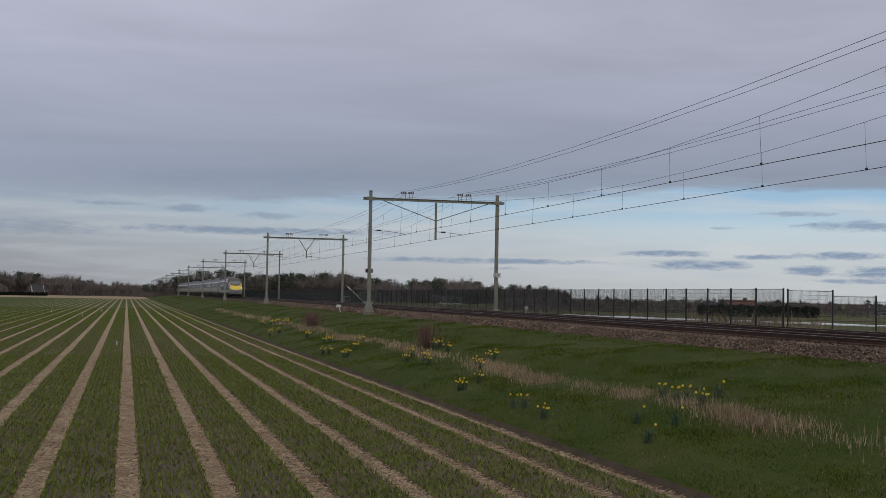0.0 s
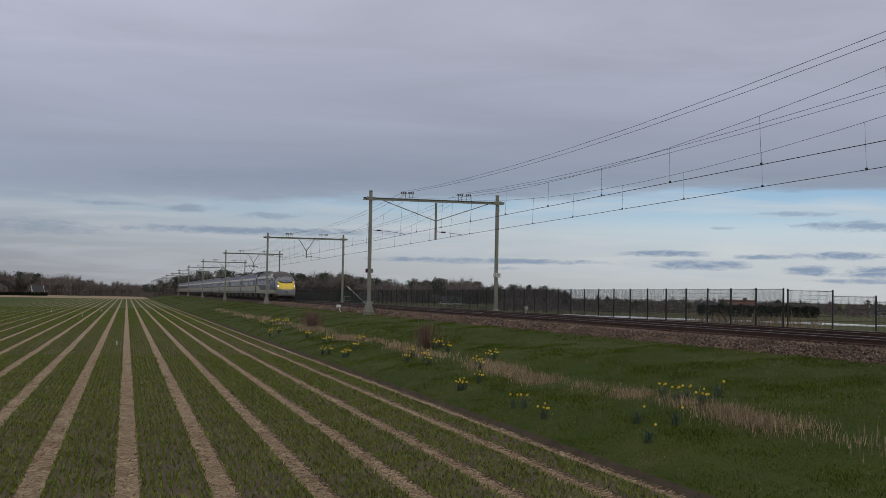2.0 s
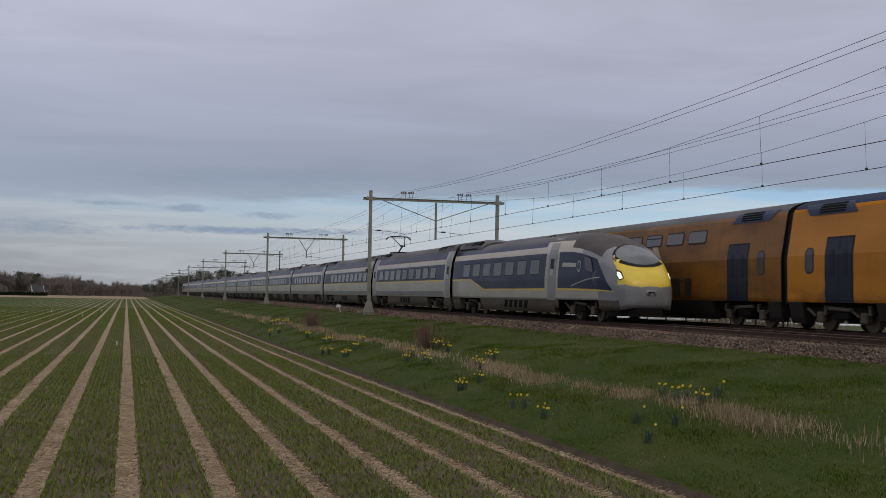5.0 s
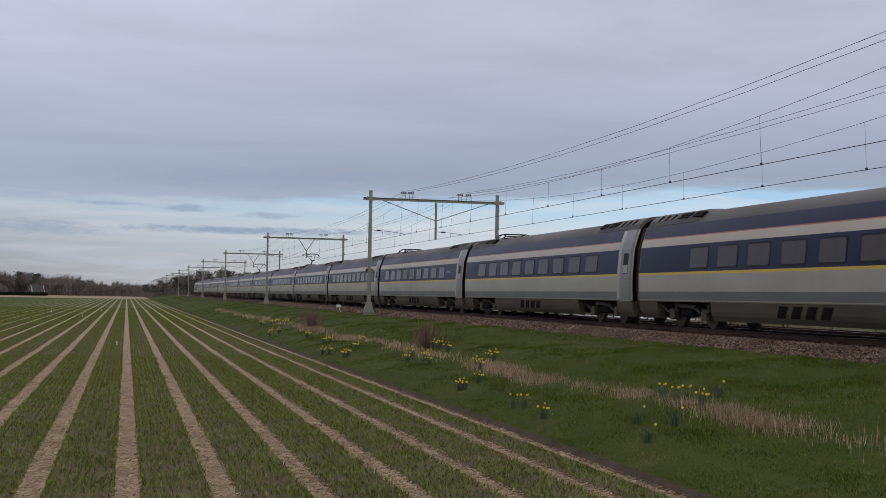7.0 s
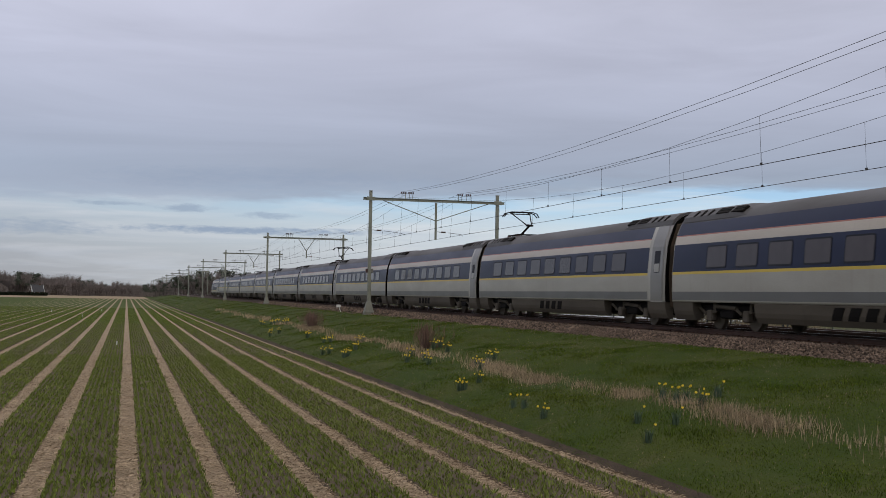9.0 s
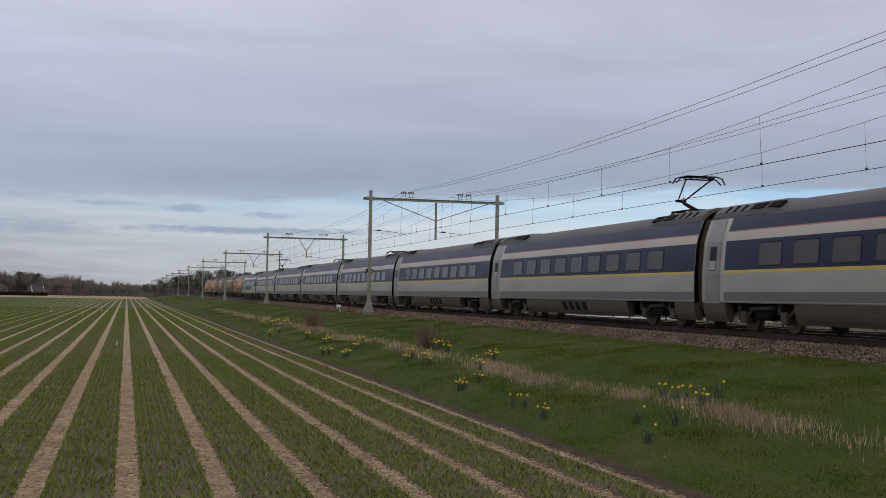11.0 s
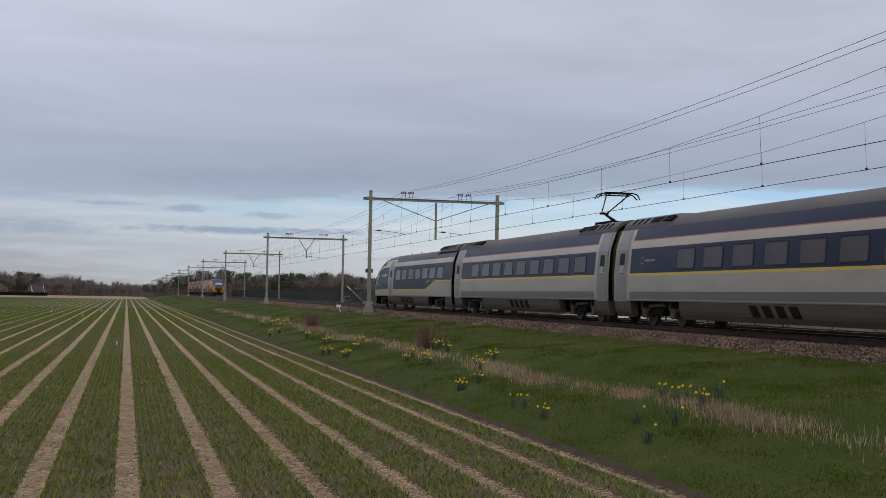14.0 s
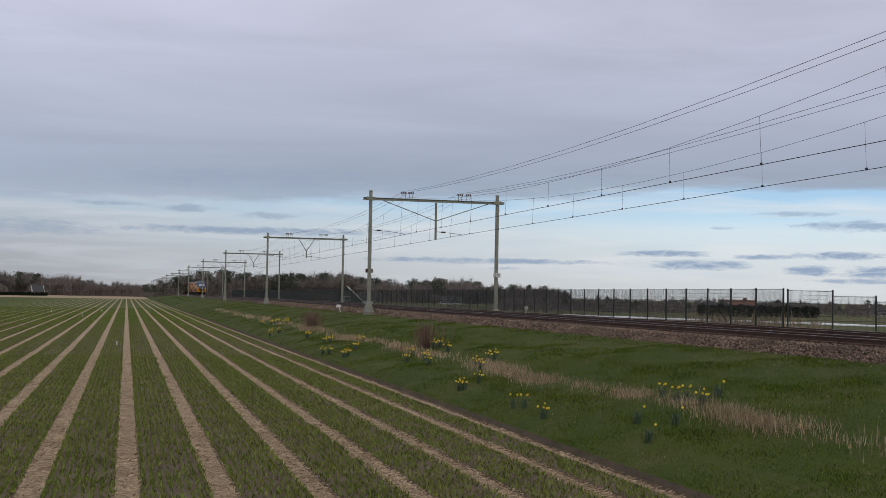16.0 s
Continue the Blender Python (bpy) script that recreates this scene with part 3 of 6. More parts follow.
GRIME = (0.085, 0.07, 0.055)
T = {
    "silver": train_paint("dusty pearl grey paint", (0.37, 0.352, 0.295), (0.31, 0.29, 0.24), (0.21, 0.178, 0.135)),
    "beige": train_paint("dusty beige paint", (0.47, 0.415, 0.335), (0.42, 0.365, 0.29), (0.28, 0.22, 0.165)),
    "slate": train_paint("slate grey paint", (0.135, 0.137, 0.13), (0.11, 0.11, 0.103), GRIME),
    "navy": train_paint("dusty navy paint", (0.006, 0.012, 0.044), (0.010, 0.016, 0.042), (0.026, 0.027, 0.036), 0.38, gloss=0.16, film_sheen=0.05),
    "line": train_paint("warm yellow paint", (0.60, 0.42, 0.035), (0.54, 0.38, 0.04), (0.34, 0.24, 0.07)),
    "face": train_paint("bright yellow paint", (0.68, 0.50, 0.05), (0.62, 0.45, 0.05), (0.35, 0.28, 0.10)),
    "red": train_paint("faded red line", (0.33, 0.10, 0.06), (0.28, 0.09, 0.06), (0.2, 0.12, 0.09)),
    "roof": train_paint("sooty roof", (0.080, 0.076, 0.076), (0.064, 0.058, 0.056), (0.045, 0.037, 0.033), 0.6),
    "cap": train_paint("sooty brown nose crown", (0.060, 0.045, 0.038), (0.045, 0.034, 0.028), (0.03, 0.022, 0.018), 0.6),
    "skirt": train_paint("brake dust covered skirt", (0.100, 0.084, 0.062), (0.072, 0.060, 0.044), (0.040, 0.032, 0.024), 0.75, gloss=0.2),
    "bumper": train_paint("silver grey nose paint", (0.20, 0.20, 0.205), (0.17, 0.17, 0.172), (0.10, 0.09, 0.08)),
    "door": train_paint("grey door paint", (0.21, 0.205, 0.19), (0.18, 0.175, 0.16), (0.11, 0.095, 0.08)),
    "edge": train_paint("pale grey door surround", (0.33, 0.315, 0.275), (0.29, 0.27, 0.23), (0.17, 0.13, 0.09)),
    "seal": train_paint("dark window seal", (0.014, 0.015, 0.022), (0.018, 0.019, 0.025), (0.03, 0.03, 0.03), 0.6, gloss=0.2),
    "bellows": train_paint("rust stained rubber", (0.030, 0.022, 0.015), (0.055, 0.036, 0.020), (0.09, 0.055, 0.028), 0.8, (0.5, 0.8), 0.7, gloss=0.2),
    "under": train_paint("black underframe", (0.008, 0.007, 0.006), (0.012, 0.010, 0.008), (0.022, 0.017, 0.013), 0.85, gloss=0.1),
    "amber": train_paint("weathered amber yellow paint", (0.50, 0.195, 0.006), (0.40, 0.150, 0.006), (0.20, 0.085, 0.016), 0.42, (0.55, 0.9), 0.45, dust=(0.075, 0.028, 0.008), gloss=0.22),
    "amber_front": train_paint("amber yellow cab front paint", (0.56, 0.235, 0.008), (0.50, 0.20, 0.008), (0.30, 0.13, 0.02), 0.42, gloss=0.25),
    "amber_old": train_paint("sooty amber yellow paint", (0.27, 0.105, 0.006), (0.12, 0.055, 0.014), (0.060, 0.040, 0.025), 0.45, (0.46, 0.8), 0.55, dust=(0.050, 0.018, 0.006), gloss=0.2),
    "blue": train_paint("weathered roof blue paint", (0.018, 0.031, 0.080), (0.018, 0.028, 0.058), (0.036, 0.036, 0.042), 0.5, gloss=0.3),
    "dark_blue": train_paint("dark blue door paint", (0.009, 0.013, 0.032), (0.012, 0.016, 0.032), (0.030, 0.026, 0.026), 0.45, gloss=0.2),
    "logo": train_paint("off white lettering paint", (0.40, 0.345, 0.25), (0.33, 0.28, 0.20), (0.20, 0.155, 0.10)),
    "graphite": train_paint("graphite lower band", (0.020, 0.016, 0.012), (0.014, 0.011, 0.009), (0.034, 0.025, 0.018), 0.75, gloss=0.2),
}


def glass(name, tint, rough=0.08):
    m = bpy.data.materials.new(name)
    m.use_nodes = True
    n = Nodes(m.node_tree)
    at = n.put("ShaderNodeTexCoord").outputs["Object"]
    c = n.mix(n.ramp(n.noise(at, 0.7, 3.0), [(0.35, 0.75), (0.65, 1.15)]), (0, 0, 0), tint)
    dust = n.noise(n.mapped(at, (1, 1, 0.25)), 9.0, 5.0)
    b = n.put("ShaderNodeBsdfPrincipled", Base_Color=c)
    n.set(b, "Roughness", n.math("ADD", n.math("MULTIPLY", dust, 0.18), rough))
    b.inputs["Specular IOR Level"].default_value = 0.25
    n.t.links.new(b.outputs[0], n.put("ShaderNodeOutputMaterial").inputs[0])
    return m


T["glass_brown"] = glass("brown tinted coach window", (0.052, 0.040, 0.030), 0.15)
T["glass"] = glass("tinted train window", (0.062, 0.050, 0.050), 0.12)
T["glass_pale"] = glass("pale tinted train window", (0.115, 0.105, 0.105))
T["screen"] = glass("dark windscreen", (0.060, 0.064, 0.068), 0.03)
# the grey of the sky mirrored in the nose glass is put into its tint
T["nose_screen"] = glass("grey windscreen with sky reflection in its tint", (0.15, 0.16, 0.165), 0.03)
# bright tint stands for the sky reflected in the raked cab glass
T["screen_pale"] = glass("windscreen with painted sky reflection", (0.30, 0.33, 0.37), 0.05)
T["lamp"] = glow("lit headlamp", (1.0, 0.95, 0.85), 1.5)
T["lens"] = glass("clear lamp lens", (0.35, 0.35, 0.35), 0.05)
T["tail"] = glow("lit red tail lamp", (1.0, 0.12, 0.03), 0.5)


def interp(keys, x):
    for (a, p), (b, q) in zip(keys, keys[1:]):
        if x <= b:
            return p + (q - p) * max(0.0, (x - a)) / (b - a)
    return keys[-1][1]


class Hull:
    """A carriage skin: half width over height, with an optional nose from y = 0 on."""

    def __init__(self, profile, top=None, wide=None, pivot=1.0, flip=None, lift=((0, 0.32), (0.6, 0.1), (1.5, 0.0), (99, 0.0)), fold=None):
        self.profile, self.top, self.wide, self.pivot, self.flip = profile, top, wide, pivot, flip
        self.crown = profile[-1][0]
        self.lift, self.fold = lift, fold

    def at(self, y, z, side=-1, off=0.0):
        def raw(z):
            x = interp(self.profile, z)
            s = y
            if self.top:
                zt = interp(self.top, s)
                x *= interp(self.wide, s)
                if z > self.pivot:
                    z = self.pivot + (z - self.pivot) * (zt - self.pivot) / (self.crown - self.pivot)
                else:
                    lift = interp(self.lift, s)
                    z = z + lift * (self.pivot - z)
            return x, z
        x, zz = raw(z)
        if off:
            xa, za = raw(z - 0.02)
            xb, zb = raw(min(z + 0.02, self.crown))
            n = Vector((zb - za, -(xb - xa))) if (xb, zb) != (xa, za) else Vector((1, 0))
            n.normalize()
            x, zz = x + n.x * off, zz + n.y * off
        yy = y if self.flip is None else self.flip - y
        return Vector((side * x, yy, zz))

    def actual(self, y, z):
        p = self.at(y, z)
        return p.z


def loft(hull, ys, zs, paint, mats, front=0, fold=None):
    """The skin over the stations ys and the profile heights zs; paint(y, z) names the material."""
    s = Shape()
    keys = list(mats)
    ring_n = 2 * len(zs)
    for y in ys:
        s.v += [hull.at(y, z, -1) for z in zs] + [hull.at(y, z, 1) for z in reversed(zs)]
    for a in range(len(ys) - 1):
        ym = (ys[a] + ys[a + 1]) / 2
        for b in range(ring_n):
            c = (b + 1) % ring_n
            k = b if b < len(zs) else ring_n - 2 - b
            if b == len(zs) - 1:
                continue
            name = paint(ym, (zs[k] + zs[k + 1]) / 2 if 0 <= k < len(zs) - 1 else zs[0])
            if name is None:
                continue
            f = (a * ring_n + b, (a + 1) * ring_n + b, (a + 1) * ring_n + c, a * ring_n + c)
            s.f.append(f if hull.flip is None else f[::-1])
            s.i.append(keys.index(name))
    for a, turn in ((0, False), (len(ys) - 1, True)):
        f = tuple(a * ring_n + b for b in range(ring_n))
        s.f.append(f if turn == (hull.flip is None) else f[::-1])
        s.i.append(keys.index(paint(ys[a], 1.5)) if a == 0 and front else keys.index("under"))
    me = s.done("carriage", [T[k] for k in keys], True)
    if fold:
        # keep the crease along the side sharp
        me.polygons.foreach_set("use_smooth", [p.center.z > 4.15 or (len(ys) > 5 and (p.center.y < 5.0)) for p in me.polygons])
    return me


def rounded(y0, y1, z0, z1, r, n=3, lean=0.0):
    r = min(r, (y1 - y0) / 2.01, (z1 - z0) / 2.01)
    out = []
    for cy, cz, a0 in ((y1 - r, z0 + r, -90), (y1 - r, z1 - r, 0), (y0 + r, z1 - r, 90), (y0 + r, z0 + r, 180)):
        for k in range(n + 1):
            a = radians(a0 + 90 * k / n)
            z = cz + r * math.sin(a)
            out.append((cy + r * math.cos(a) + lean * (z - z0), z))
    return out


def plate(shape, hull, outline, side, off, depth=0.012, i=0):
    """A thin plate with that outline laid on the skin."""
    cut = hull.fold
    if cut and min(z for _, z in outline) < cut - 0.01 < cut + 0.01 < max(z for _, z in outline):
        for keep in (-1, 1):
            piece = []
            for (ya, za), (yb, zb) in zip(outline, outline[1:] + outline[:1]):
                if (za - cut) * keep >= 0:
                    piece.append((ya, za))
                if (za - cut) * (zb - cut) < 0:
                    t = (cut - za) / (zb - za)
                    piece.append((ya + (yb - ya) * t, cut + keep * 0.0005))
            plate(shape, hull, piece, side, off, depth, i)
        return
    top = [hull.at(y, z, side, off) for y, z in outline]
    low = [hull.at(y, z, side, off - depth) for y, z in outline]
    k = len(outline)
    turn = (side < 0) == (hull.flip is None)
    f = [tuple(range(k))] + [(b, b + k, (b + 1) % k + k, (b + 1) % k) for b in range(k)]
    shape.add(top + low, [q[::-1] if turn else q for q in f], i)


def quad(shape, hull, c, side, off, n=6, i=0):
    """A patch between four corners (y, z), following the skin."""
    v = []
    for a in range(n + 1):
        for b in range(n + 1):
            u, w = a / n, b / n
            y = (c[0][0] * (1 - u) + c[1][0] * u) * (1 - w) + (c[3][0] * (1 - u) + c[2][0] * u) * w
            z = (c[0][1] * (1 - u) + c[1][1] * u) * (1 - w) + (c[3][1] * (1 - u) + c[2][1] * u) * w
            v.append(hull.at(y, z, side, off))
    f = [(a * (n + 1) + b, (a + 1) * (n + 1) + b, (a + 1) * (n + 1) + b + 1, a * (n + 1) + b + 1) for a in range(n) for b in range(n)]
    turn = (side > 0) == (hull.flip is None)
    shape.add(v, f if turn else [q[::-1] for q in f], i)


def window_mesh(hull, y0, y1, z0, z1, side, r=0.12, pane="glass", frame=0.05, split=None, lean=0.0, lift=0.0):
    s = Shape()
    plate(s, hull, rounded(y0, y1, z0, z1, r, lean=lean), side, 0.008 + lift, 0.02 + lift, 0)
    plate(s, hull, rounded(y0 + frame, y1 - frame, z0 + frame, z1 - frame, r * 0.7, lean=lean), side, 0.012 + lift, 0.008, 1)
    if split:
        plate(s, hull, rounded(y0 + frame, y1 - frame, split, split + 0.05, 0.01, lean=lean), side, 0.018 + lift, 0.012, 0)
    return s.done("window", [T["seal"], T[pane]])


def wheel(shape, x, y, r, i=0):
    rings = []
    for dx, rr in ((-0.07, r * 0.55), (-0.07, r), (0.04, r), (0.06, r * 1.06), (0.075, r * 1.06), (0.075, 0.1)):
        rings.append([(x + dx * (1 if x > 0 else -1) * -1, y + rr * math.cos(a), r + rr * math.sin(a)) for a in (2 * math.pi * k / 18 for k in range(18))])
    shape.rings(rings, i)


def bogie_mesh(base=2.5, r=0.46, frame_z=0.62):
    """A two-axle bogie with frame, springs and axle boxes, centred on y = 0."""
    s = Shape()
    for y in (-base / 2, base / 2):
        for x in (-0.75, 0.75):
            wheel(s, x, y, r, 1)
        s.tube([(-0.75, y, r), (0.75, y, r)], 0.08, 8)
        for x in (-1.08, 1.08):
            s.box(x - 0.11, x + 0.11, y - 0.19, y + 0.19, r - 0.18, r + 0.2, 2, 0.04)
            s.tube([(x, y - 0.3, r + 0.1), (x, y - 0.3, r + 0.42)], 0.1, 8, 2)
            s.tube([(x * 1.05, y + 0.28, r + 0.05), (x * 1.1, y + 0.75, r + 0.3)], 0.05, 6, 2)
    for x in (-1.05, 1.05):
        s.box(x - 0.08, x + 0.08, -base / 2 - 0.55, base / 2 + 0.55, frame_z, frame_z + 0.2, 0, 0.03)
        s.box(x - 0.14, x + 0.14, -0.5, 0.5, 0.38, 0.66, 0, 0.05)
        s.tube([(x * 1.12, -0.7, 0.72), (x * 1.12, 0.7, 0.78)], 0.07, 8, 2)
    s.box(-1.0, 1.0, -0.35, 0.35, 0.45, 0.95, 0, 0.05)
    return s.done("bogie", [T["under"], T["skirt"], T["skirt"]])


LINE_0, LINE_1, NAVY_1, BEIGE_1, RED_1, SIDE_1 = 1.86, 1.95, 2.90, 3.19, 3.23, 3.66
E_PROFILE = ((0.36, 1.30), (0.46, 1.37), (0.90, 1.445), (1.26, 1.46), (LINE_0, 1.46), (LINE_1, 1.455), (NAVY_1, 1.375), (BEIGE_1, 1.30), (RED_1, 1.288), (SIDE_1, 1.13), (3.80, 1.03), (3.93, 0.87), (4.04, 0.66), (4.12, 0.38), (4.16, 0.0))
E_ZS = [0.90, 0.97, 1.26, 1.5, LINE_0, LINE_1, 2.4, NAVY_1, BEIGE_1, RED_1, SIDE_1, 3.80, 3.93, 4.04, 4.12, 4.16]
H_NAVY, H_BEIGE, H_SIDE = 3.02, 3.32, 3.54
H_PROFILE = ((0.30, 1.28), (0.46, 1.37), (0.90, 1.445), (1.26, 1.46), (LINE_0, 1.46), (LINE_1, 1.455), (H_NAVY, 1.355), (H_BEIGE, 1.26), (H_SIDE, 1.14), (3.63, 1.06), (3.74, 0.90), (3.84, 0.66), (3.90, 0.36), (3.93, 0.0))
H_ZS = [0.5, 0.7, 0.90, 0.97, 1.12, 1.26, 1.38, 1.5, 1.65, LINE_0, LINE_1, 2.1, 2.25, 2.4, 2.55, 2.7, 2.85, H_NAVY, 3.12, 3.22, H_BEIGE, 3.42, H_SIDE, 3.63, 3.74, 3.84, 3.90, 3.93]
E_MATS = ["silver", "slate", "line", "navy", "beige", "red", "roof", "under", "face", "bumper", "skirt", "cap"]
E_MID, E_END = 24.775, 25.725
GAP = 0.30


def e_band(z):
    if z < 0.97:
        return "silver" if z > 0.93 else "slate"
    for top, name in ((1.26, "slate"), (LINE_0, "silver"), (LINE_1, "line"), (NAVY_1, "navy"), (BEIGE_1, "beige"), (RED_1, "red"), (SIDE_1, "navy")):
        if z < top:
            return name
    return "roof"


def e_door(hull, y0, y1, side):
    s = Shape()
    for grow, off, i in ((0.05, 0.006, 0), (0.0, 0.014, 1)):
        for a, b in ((0.93, LINE_0), (LINE_0, NAVY_1), (NAVY_1, SIDE_1)):
            quad(s, hull, ((y0 - grow, a - (grow if a < 1 else 0)), (y1 + grow, a - (grow if a < 1 else 0)), (y1 + grow, b + (grow if b > 3.4 else 0)), (y0 - grow, b + (grow if b > 3.4 else 0))), side, off, 3, i)
    m = (y0 + y1) / 2
    plate(s, hull, rounded(m - 0.24, m + 0.24, 1.95, 2.75, 0.06), side, 0.02, 0.01, 2)
    plate(s, hull, rounded(m - 0.22, m + 0.22, 1.97, 2.28, 0.03), side, 0.024, 0.005, 0)
    return s.done("door", [T["edge"], T["door"], T["seal"]])


def e_skirt(y0, y1, side, vents=4, back=1.2):
    """Lower fairing between the bogies with vents."""
    s = Shape()
    pr = [(0.90, 1.43), (0.86, 1.435), (0.6, 1.405), (0.46, 1.365), (0.29, 1.27), (0.29, 1.1), (0.88, 1.1)]
    s.rings([[(side * x, y, z) for z, x in pr] for y in (y0, y1)])
    m = (y0 + y1) / 2 - back
    for k in range(vents if y1 - y0 > 3 else 0):
        y = m + 0.80 * k
        s.rings([[(side * x, yy + 0.7 * (0.83 - z), z) for z, x in ((0.83, 1.446), (0.60, 1.416), (0.47, 1.380), (0.47, 1.34), (0.83, 1.40))] for yy in (y, y + 0.5)], 1)
    return s.done("skirt", [T["skirt"], T["under"]])


def e_fairing(length, vents=True):
    """Raised roof fairing with louvres; the sides follow the roof."""
    s = Shape()
    half = [(1.12, 3.72), (1.07, 3.90), (0.82, 4.10), (0.45, 4.20), (0.0, 4.225)]
    ring = lambda k, d: [(x, k, z - d) for x, z in half] + [(-x, k, z - d) for x, z in reversed(half[:-1])]
    s.rings([ring(0, 0.02), ring(length - 1.2, 0.02), ring(length, 0.2)])
    if vents:
        for k in range(3):
            y = 0.7 + k * 0.55
            for sx in (-1, 1):
                s.rings([[(sx * x, yy, z) for x, z in ((1.085, 3.885), (0.87, 4.08), (0.86, 4.03), (1.05, 3.83))] for yy in (y, y + 0.16)], 1)
        for y, l in ((2.4, 0.9), (3.5, 0.75)):
            for sx in (-1, 1):
                for a, b in ((0.0, 0.42), (0.5, 0.92)):
                    P = lambda t: (1.09 - 0.26 * t, 3.893 + 0.205 * t)
                    (xa, za), (xb, zb) = P(a), P(b)
                    s.rings([[(sx * x, yy, z) for x, z in ((xa, za), (xb, zb), (xb - 0.06, zb - 0.06), (xa - 0.06, za - 0.06))] for yy in (y, y + l)], 1)
    return s.done("roof_fairing", [T["roof"], T["under"]])


def pantograph_mesh(up, knee):
    s = Shape()
    for x in (-0.45, 0.45):
        s.tube([(x, -0.8, 4.24), (x, 0.8, 4.24)], 0.04, 6)
    for y in (-0.75, 0.75):
        s.tube([(-0.55, y, 4.24), (0.55, y, 4.24)], 0.04, 6)
        for x in (-0.5, 0.5):
            s.tube([(x, y, 4.0), (x, y, 4.22)], 0.09, 8, 1)
    z1, z2 = (4.70, 5.44) if up else (4.32, 4.42)
    kn, he = (1.15 * knee, -0.35 * knee) if up else (1.4 * knee, -0.3 * knee)
    s.tube([(0, -0.25 * knee, 4.27), (0, kn, z1)], 0.055, 8)
    s.tube([(0.12, 0.25 * knee, 4.27), (0.12, kn + 0.05 * knee, z1 - 0.1)], 0.022, 6)
    for x in (-0.12, 0.12):
        s.tube([(x, kn, z1), (x * 4.2, he, z2 - 0.04)], 0.028, 6)
    s.tube([(-0.2, kn, z1), (0.2, kn, z1)], 0.05, 8)
    s.tube([(-0.55, he, z2 - 0.06), (0.55, he, z2 - 0.06)], 0.03, 6)
    for y in (-0.24, 0.24):
        s.tube([(-0.97, he + y * 0.6, z2 - 0.22), (-0.82, he + y, z2 - 0.03), (-0.6, he + y, z2 + 0.04), (0.6, he + y, z2 + 0.04), (0.82, he + y, z2 - 0.03), (0.97, he + y * 0.6, z2 - 0.22)], 0.028, 6)
    for x in (-0.5, 0.5):
        s.tube([(x, he - 0.24, z2), (x, he + 0.24, z2)], 0.022, 6)
    return s.done("pantograph", [T["under"], M["insulator"]])


def bellows_mesh():
    s = Shape()
    out = [(-1.22, 0.7), (-1.28, 1.8), (-1.22, 2.9), (-0.98, 3.66), (0, 3.92), (0.98, 3.66), (1.22, 2.9), (1.28, 1.8), (1.22, 0.7)]
    rings = []
    for k in range(9):
        g = 0.04 if k % 2 else -0.02
        rings.append([(x * (1 + g), -0.36 + 0.09 * k, z + (g if z > 3 else 0)) for x, z in out])
    s.rings(rings)
    return s.done("gangway_bellows", T["bellows"])


